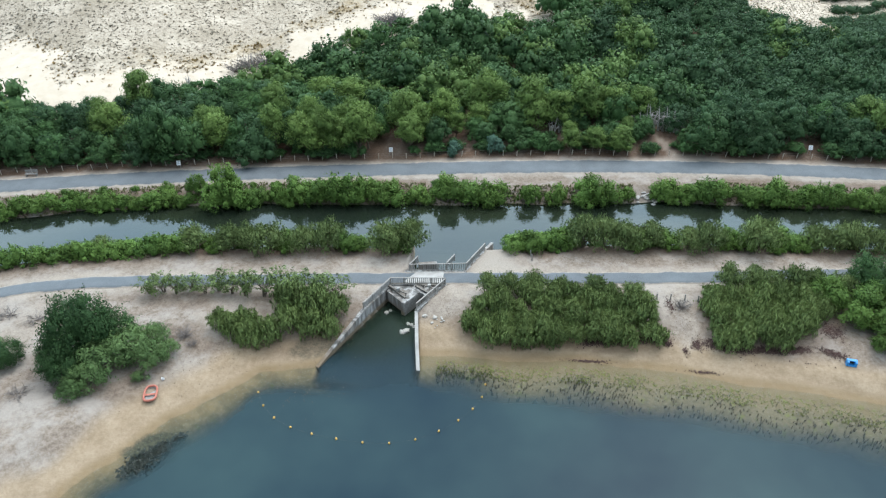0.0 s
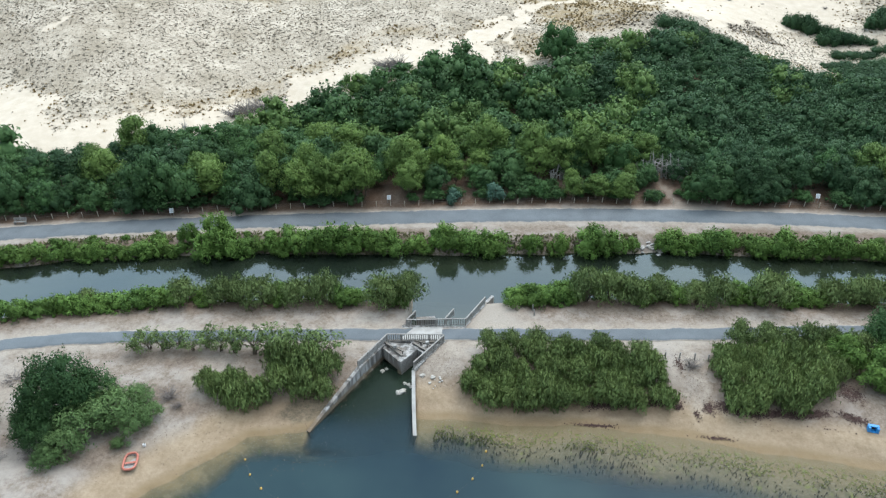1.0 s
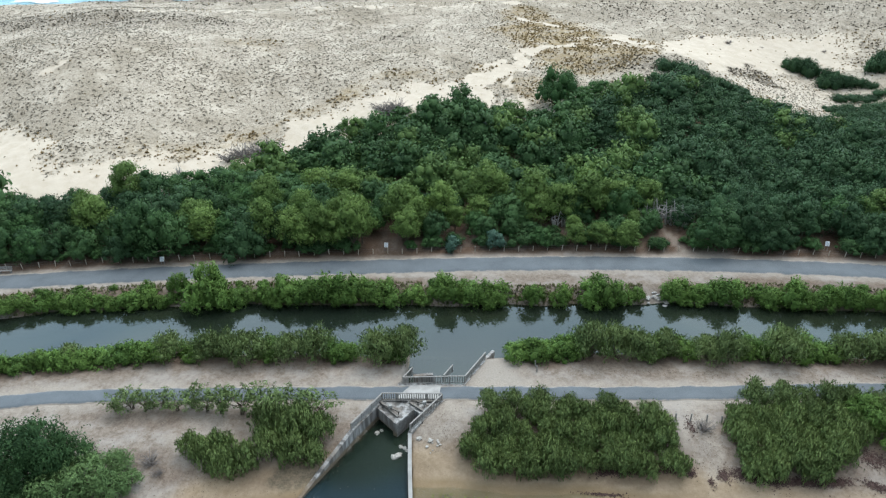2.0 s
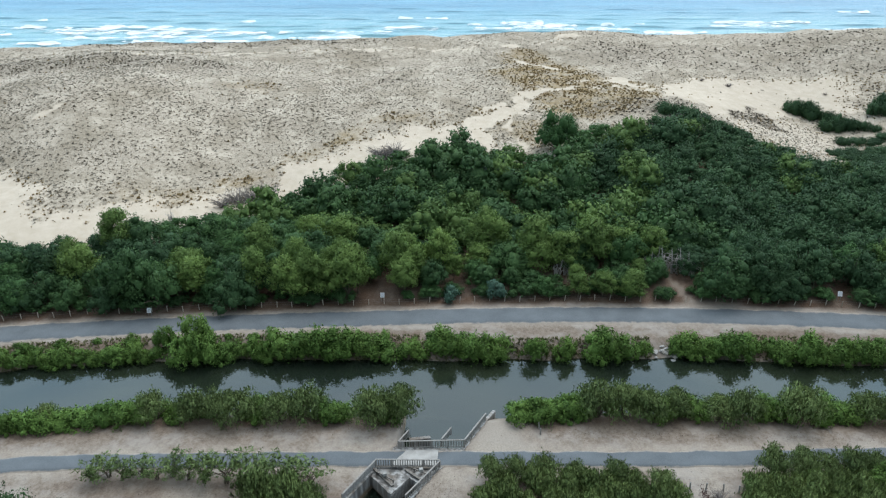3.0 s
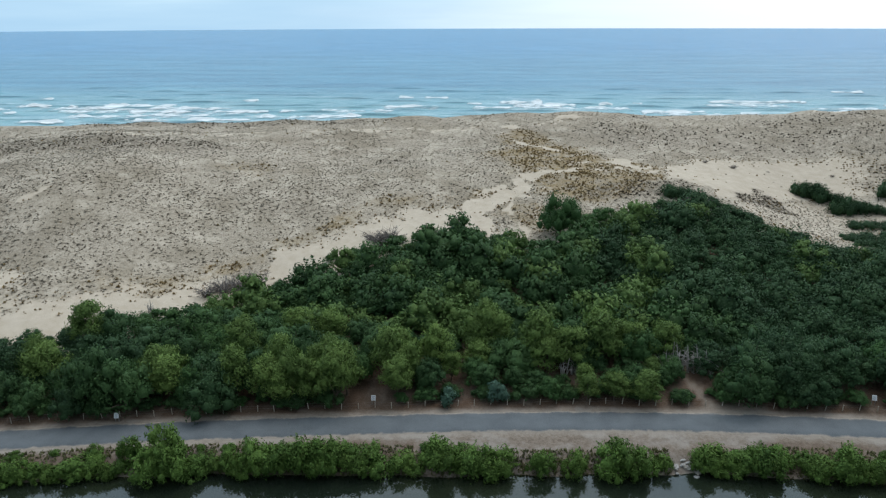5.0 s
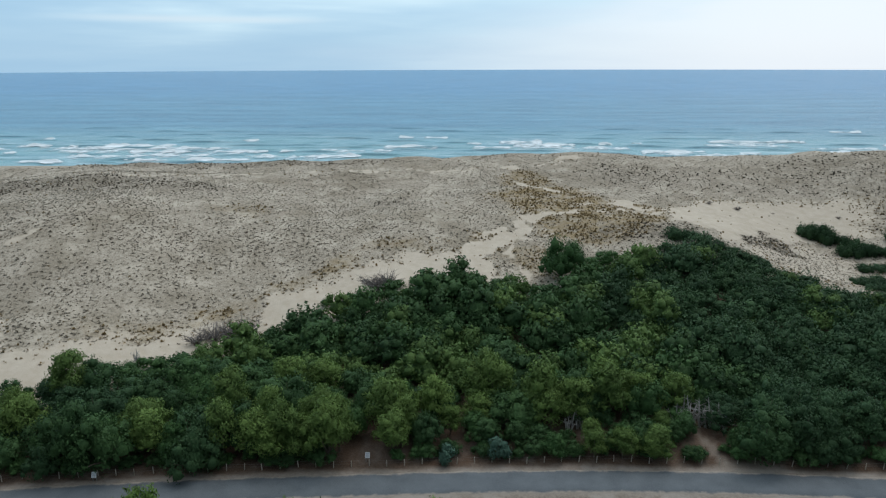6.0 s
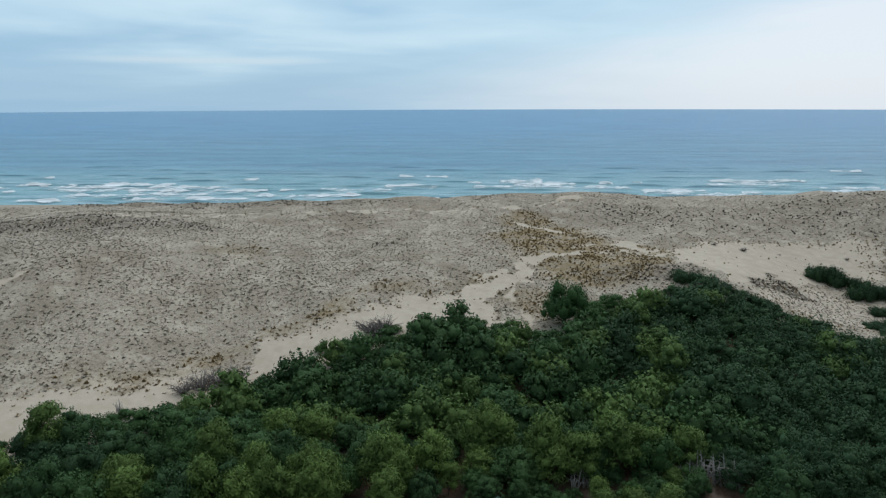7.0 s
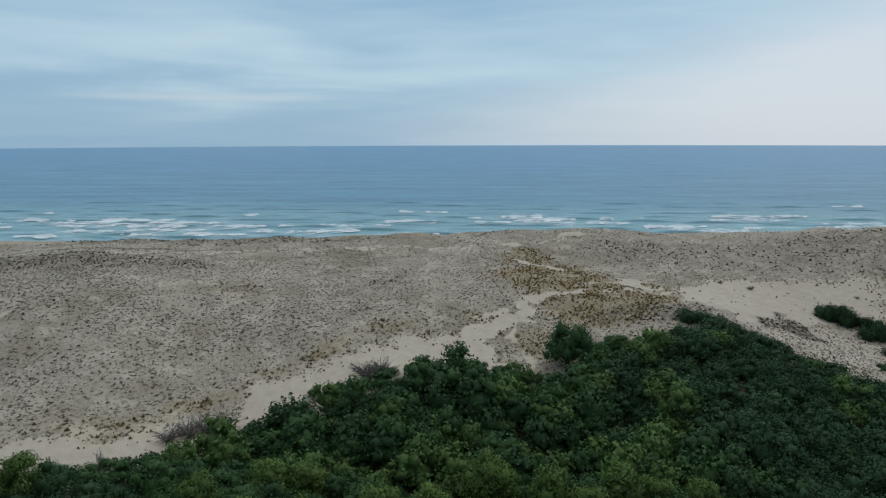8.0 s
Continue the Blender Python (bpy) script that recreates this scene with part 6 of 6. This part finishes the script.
# small posts beside the near path
stub = part("wooden_post", box(bmesh.new(), (0.14, 0.14, 1.1), (0, 0, 0.45), (0, 0, 0), 0.02), WEATHERED)
tagged(stub, "short grey wooden post beside the path", "post", "short posts beside the path")
for x, y in ((5.4, 90.3), (7.9, 89.6), (8.0, 88.6), (23.2, 80.6), (24.8, 80.5), (26.6, 80.4), (28.2, 80.3)):
    copy_thing(stub, pose(x, y, ground_at(x, y), rnd.uniform(-6, 6), rnd.uniform(-6, 6), rnd.uniform(0, 90)))
bpy.data.objects.remove(stub)


# ---- boats, buoys and weed on the shore ----
def dinghy(name, x, y, turn, length, width, material, label, z_up=0.0):
    """A small open boat: a fat rounded rim round a low floor, square at the stern."""
    ob = empty(name, pose(x, y, ground_at(x, y) + z_up, 0, 0, turn), label, "boat")
    ring = []
    for k in range(28):
        a = 2 * math.pi * k / 28
        c, s_ = math.cos(a), math.sin(a)
        ring.append(Vector((width / 2 * abs(c) ** 0.6 * (1 if c > 0 else -1), length / 2 * abs(s_) ** 0.65 * (1 if s_ > 0 else -1), 0.3 + 0.1 * max(0, s_) ** 3)))
    bm = bmesh.new()
    tube = []
    for k, p in enumerate(ring):
        t = (ring[(k + 1) % 28] - ring[k - 1]).normalized()
        n = Vector((t.y, -t.x, 0))
        tube.append([bm.verts.new(p + n * 0.12 * math.cos(b) + Vector((0, 0, 0.14 * math.sin(b)))) for b in (2 * math.pi * j / 8 for j in range(8))])
    for k in range(28):
        for j in range(8):
            bm.faces.new((tube[k][j], tube[k][(j + 1) % 8], tube[(k + 1) % 28][(j + 1) % 8], tube[(k + 1) % 28][j]))
    part("rim", bm, material, ob, smooth=True)
    bm = bmesh.new()
    low = [bm.verts.new((p.x * 0.85, p.y * 0.85, 0.06)) for p in ring]
    high = [bm.verts.new((p.x, p.y, p.z)) for p in ring]
    bm.faces.new(low)
    for k in range(28):
        bm.faces.new((low[k], low[(k + 1) % 28], high[(k + 1) % 28], high[k]))
    part("hull", bm, GREY_ROCK, ob, "grey boat floor")
    part("thwart", box(bmesh.new(), (width * 0.8, 0.24, 0.05), (0, -0.1, 0.26), (0, 0, 0), 0.01), material, ob)
    return ob


dinghy("rowing_boat", -34.65, 62.6, 14, 2.1, 1.3, RED, "small orange-red plastic boat pulled up on the beach")
can = empty("jerrycan", pose(-34.1, 64.7, ground_at(-34.1, 64.7)), "small white plastic canister on the sand", "canister")
part("body", box(bmesh.new(), (0.3, 0.2, 0.36), (0, 0, 0.18), (0, 0, 25), 0.04), SIGN_WHITE, can)
part("cap", limb(bmesh.new(), (0.08, 0.02, 0.35), (0.08, 0.02, 0.42), 0.05, 0.05, 8), DARK, can)

crate = empty("blue_shelter", pose(43.0, 70.7, ground_at(43.0, 70.7), 0, 0, -12) @ Matrix.Scale(0.58, 4), "blue plastic hut with a dark opening under the bush", "shelter")
for dx in (-0.72, 0.72):
    part("side", box(bmesh.new(), (0.42, 1.0, 1.0), (dx, 0.2, 0.5), (0, 0, 0), 0.05), BLUE, crate)
part("roof", box(bmesh.new(), (1.9, 0.6, 0.16), (0, 0.42, 1.05), (8, 0, 0), 0.04), BLUE, crate)
# near-black panel: the shade of the opening is put into its colour
part("back", box(bmesh.new(), (1.1, 0.1, 0.95), (0, 0.62, 0.48)), DARK, crate, "dark panel standing in for the shaded inside")
part("sill", box(bmesh.new(), (1.9, 1.05, 0.14), (0, 0.2, 0.05), (0, 0, 0), 0.03), BLUE, crate)

buoy = empty("buoy", pose(0, 0, 0), "small yellow-orange swimming buoy on a line", "buoy", "buoys round the bathing area")
bm = bmesh.new()
bmesh.ops.create_uvsphere(bm, u_segments=12, v_segments=8, radius=0.115)
for v in bm.verts:
    v.co.z *= 1.7
part("float", bm, BUOY, buoy, smooth=True)
part("eyelet", limb(bmesh.new(), (0, 0, 0.18), (0, 0, 0.3), 0.035, 0.03, 6), ROPE, buoy)
line = bmesh.new()
spot_list = []
for k in range(14):
    a = math.radians(197 + k * 12.4)
    spot_list.append((-11.2 + 12.9 * math.cos(a), 67.2 + (9.1 + 0.25 * math.sin(k)) * math.sin(a)))
for k, (x, y) in enumerate(spot_list):
    copy_thing(buoy, pose(x, y, 0.06, rnd.uniform(-12, 12), rnd.uniform(-12, 12), 0))
    if k:
        limb(line, (*spot_list[k - 1], 0.015), (x, y, 0.01), 0.004, 0.004, 4)
drop(buoy)
tagged(part("buoy_line", line, ROPE), "thin pale rope between the buoys", "rope")


def patch_mesh(name, places, material, label, category, seed, chip=0.28, lift=0.05):
    """A scatter of small flat scraps, as one mesh."""
    rng = rng_of(seed)
    c, nrm = [], []
    for x, y, rx, ry, turn, count in places:
        p = rng.normal(size=(count, 2)) * (rx / 2, ry / 2)
        t = math.radians(turn)
        px, py = x + p[:, 0] * math.cos(t) - p[:, 1] * math.sin(t), y + p[:, 0] * math.sin(t) + p[:, 1] * math.cos(t)
        z = np.maximum(height(px, py), 0.0) + lift
        c.append(np.stack([px, py, z], 1))
        nrm.append(np.stack([rng.normal(size=count) * 0.35, rng.normal(size=count) * 0.35, np.ones(count)], 1))
    v, f = leaf_sprays(rng, np.concatenate(c), np.concatenate(nrm), chip)
    return tagged(new(name, mesh_data(name, v, f, material)), label, category, kind="stuff")


wrack = [(14.0 + 0.95 * k, 73.6 + 0.09 * k + 0.15 * math.sin(2.1 * k), 1.0, 0.6, 3, 420) for k in range(10)] + [(28.2 + 0.8 * k, 73.6 - 0.16 * k + 0.25 * math.sin(2.7 * k), 0.9, 0.8, 0, 260) for k in range(6)]
wrack += [(33.2 + 1.0 * k, 72.7 + 0.12 * math.sin(1.7 * k), 1.0, 0.45, 5, 260) for k in range(6)] + [(41.6, 72.2, 1.6, 0.5, -25, 420), (42.6, 75.6, 1.4, 1.6, 0, 500), (23.2, 73.6, 0.5, 0.5, 0, 160), (26.6, 73.4, 0.7, 0.9, 0, 260), (25.1, 72.6, 0.3, 0.6, 0, 60), (6.0, 73.0, 2.0, 0.4, 0, 200),
          (24.6, 79.6, 0.6, 1.4, 0, 160), (13.8, 71.2, 2.2, 0.25, -3, 220), (26.6, 69.9, 1.8, 0.2, -6, 120), (32, 71.2, 3, 0.5, -10, 18), (38, 71.0, 3, 0.5, -10, 16)]
patch_mesh("beach_wrack", wrack, WRACK, "dark brown washed-up weed along the beach", "weed", 180, 0.075)
weed_bed = [(-32.7, 54.5, 1.5, 1.2, 45, 1000), (-31.4, 56.2, 1.4, 0.8, 45, 650), (-30.0, 57.9, 0.6, 0.4, 45, 150)]
patch_mesh("lake_weed", weed_bed, WEED, "dark water weed spread under the surface of the shallows", "weed", 181, 0.2, -0.09)

# ---- weed in the shallows ----
def water_weed(name, count, seed, reach, low, high, material, label):
    """Tufts of weed standing on the bed, their tips just under the water."""
    rng = rng_of(seed)
    x = rng.uniform(-4, 90, count)
    off = reach[0] + (reach[1] - reach[0]) * rng.random(count) ** 0.8
    y = curve(x, SHORE_X, SHORE_Y) - off * (0.6 + 0.4 * curve(x, (-5, 10, 40), (0.5, 0.9, 1.2)))
    keep = rng.random(count) < np.clip(0.55 + 0.25 * wave(x, y, 2.3, 1.2) + 0.3 * wave(x, y, 0.9, 0.3), 0.12, 1)
    x, y = x[keep], y[keep]
    z = np.minimum(height(x, y), -0.06)
    keep = z > -1.0
    x, y, z = x[keep], y[keep], z[keep]
    n, blades = len(x), 5
    s = np.repeat(rng.uniform(low, high, n), blades)
    a, tip = rng.uniform(0, 6.283, n * blades), np.repeat(np.minimum(z + 0.5, -0.012), blades)
    base = np.repeat(np.stack([x, y, z], 1), blades, 0)
    side = np.stack([-np.sin(a), np.cos(a), 0 * a], 1) * s[:, None] * 0.45
    end = base + np.stack([np.cos(a), np.sin(a), 0 * a], 1) * s[:, None]
    end[:, 2] = tip
    v = np.stack([base - side, base + side, end], 1).reshape(-1, 3)
    me = mesh_data(name, v, np.arange(len(v)).reshape(-1, 3), material)
    paint(me, "tint", np.repeat(rng.random(n), blades * 3))
    return tagged(new(name, me), label, "water weed", kind="stuff")


BROWN_WEED = leaf_material("brown_water_weed", (0.13, 0.112, 0.076), (0.19, 0.16, 0.11), None, True)
GREEN_WEED = leaf_material("green_water_weed", (0.14, 0.145, 0.04), (0.29, 0.295, 0.085), None, True)
water_weed("brown_weed", 9000, 31, (0.6, 10), 0.05, 0.15, BROWN_WEED, "brown weed tufts on the sandy bed of the shallows")
water_weed("green_weed", 6000, 32, (0.1, 3.4), 0.06, 0.2, GREEN_WEED, "yellow-green weed in the shallow water along the beach")

# ---- dry leaves, twigs and pebbles on the bare soil ----
scraps = [(-50 + 4.0 * (k % 9), 66 + 3.6 * (k // 9), 5.0, 4.0, 20, 70) for k in range(36)] + [(-60 + 5.5 * k, 87.5 + 0.12 * k - 0.3, 6.0, 1.2, 3, 90) for k in range(22) if abs(-60 + 5.5 * k + 2) > 9] + [(25.5, 77, 2.0, 5.0, 0, 260), (-3.0, 78, 2.2, 3.4, 0, 220), (42, 76, 3, 4, 0, 200)]
patch_mesh("dry_litter", scraps, LITTER, "dry brown leaves and twigs strewn on sandy soil", "litter", 190, 0.05)
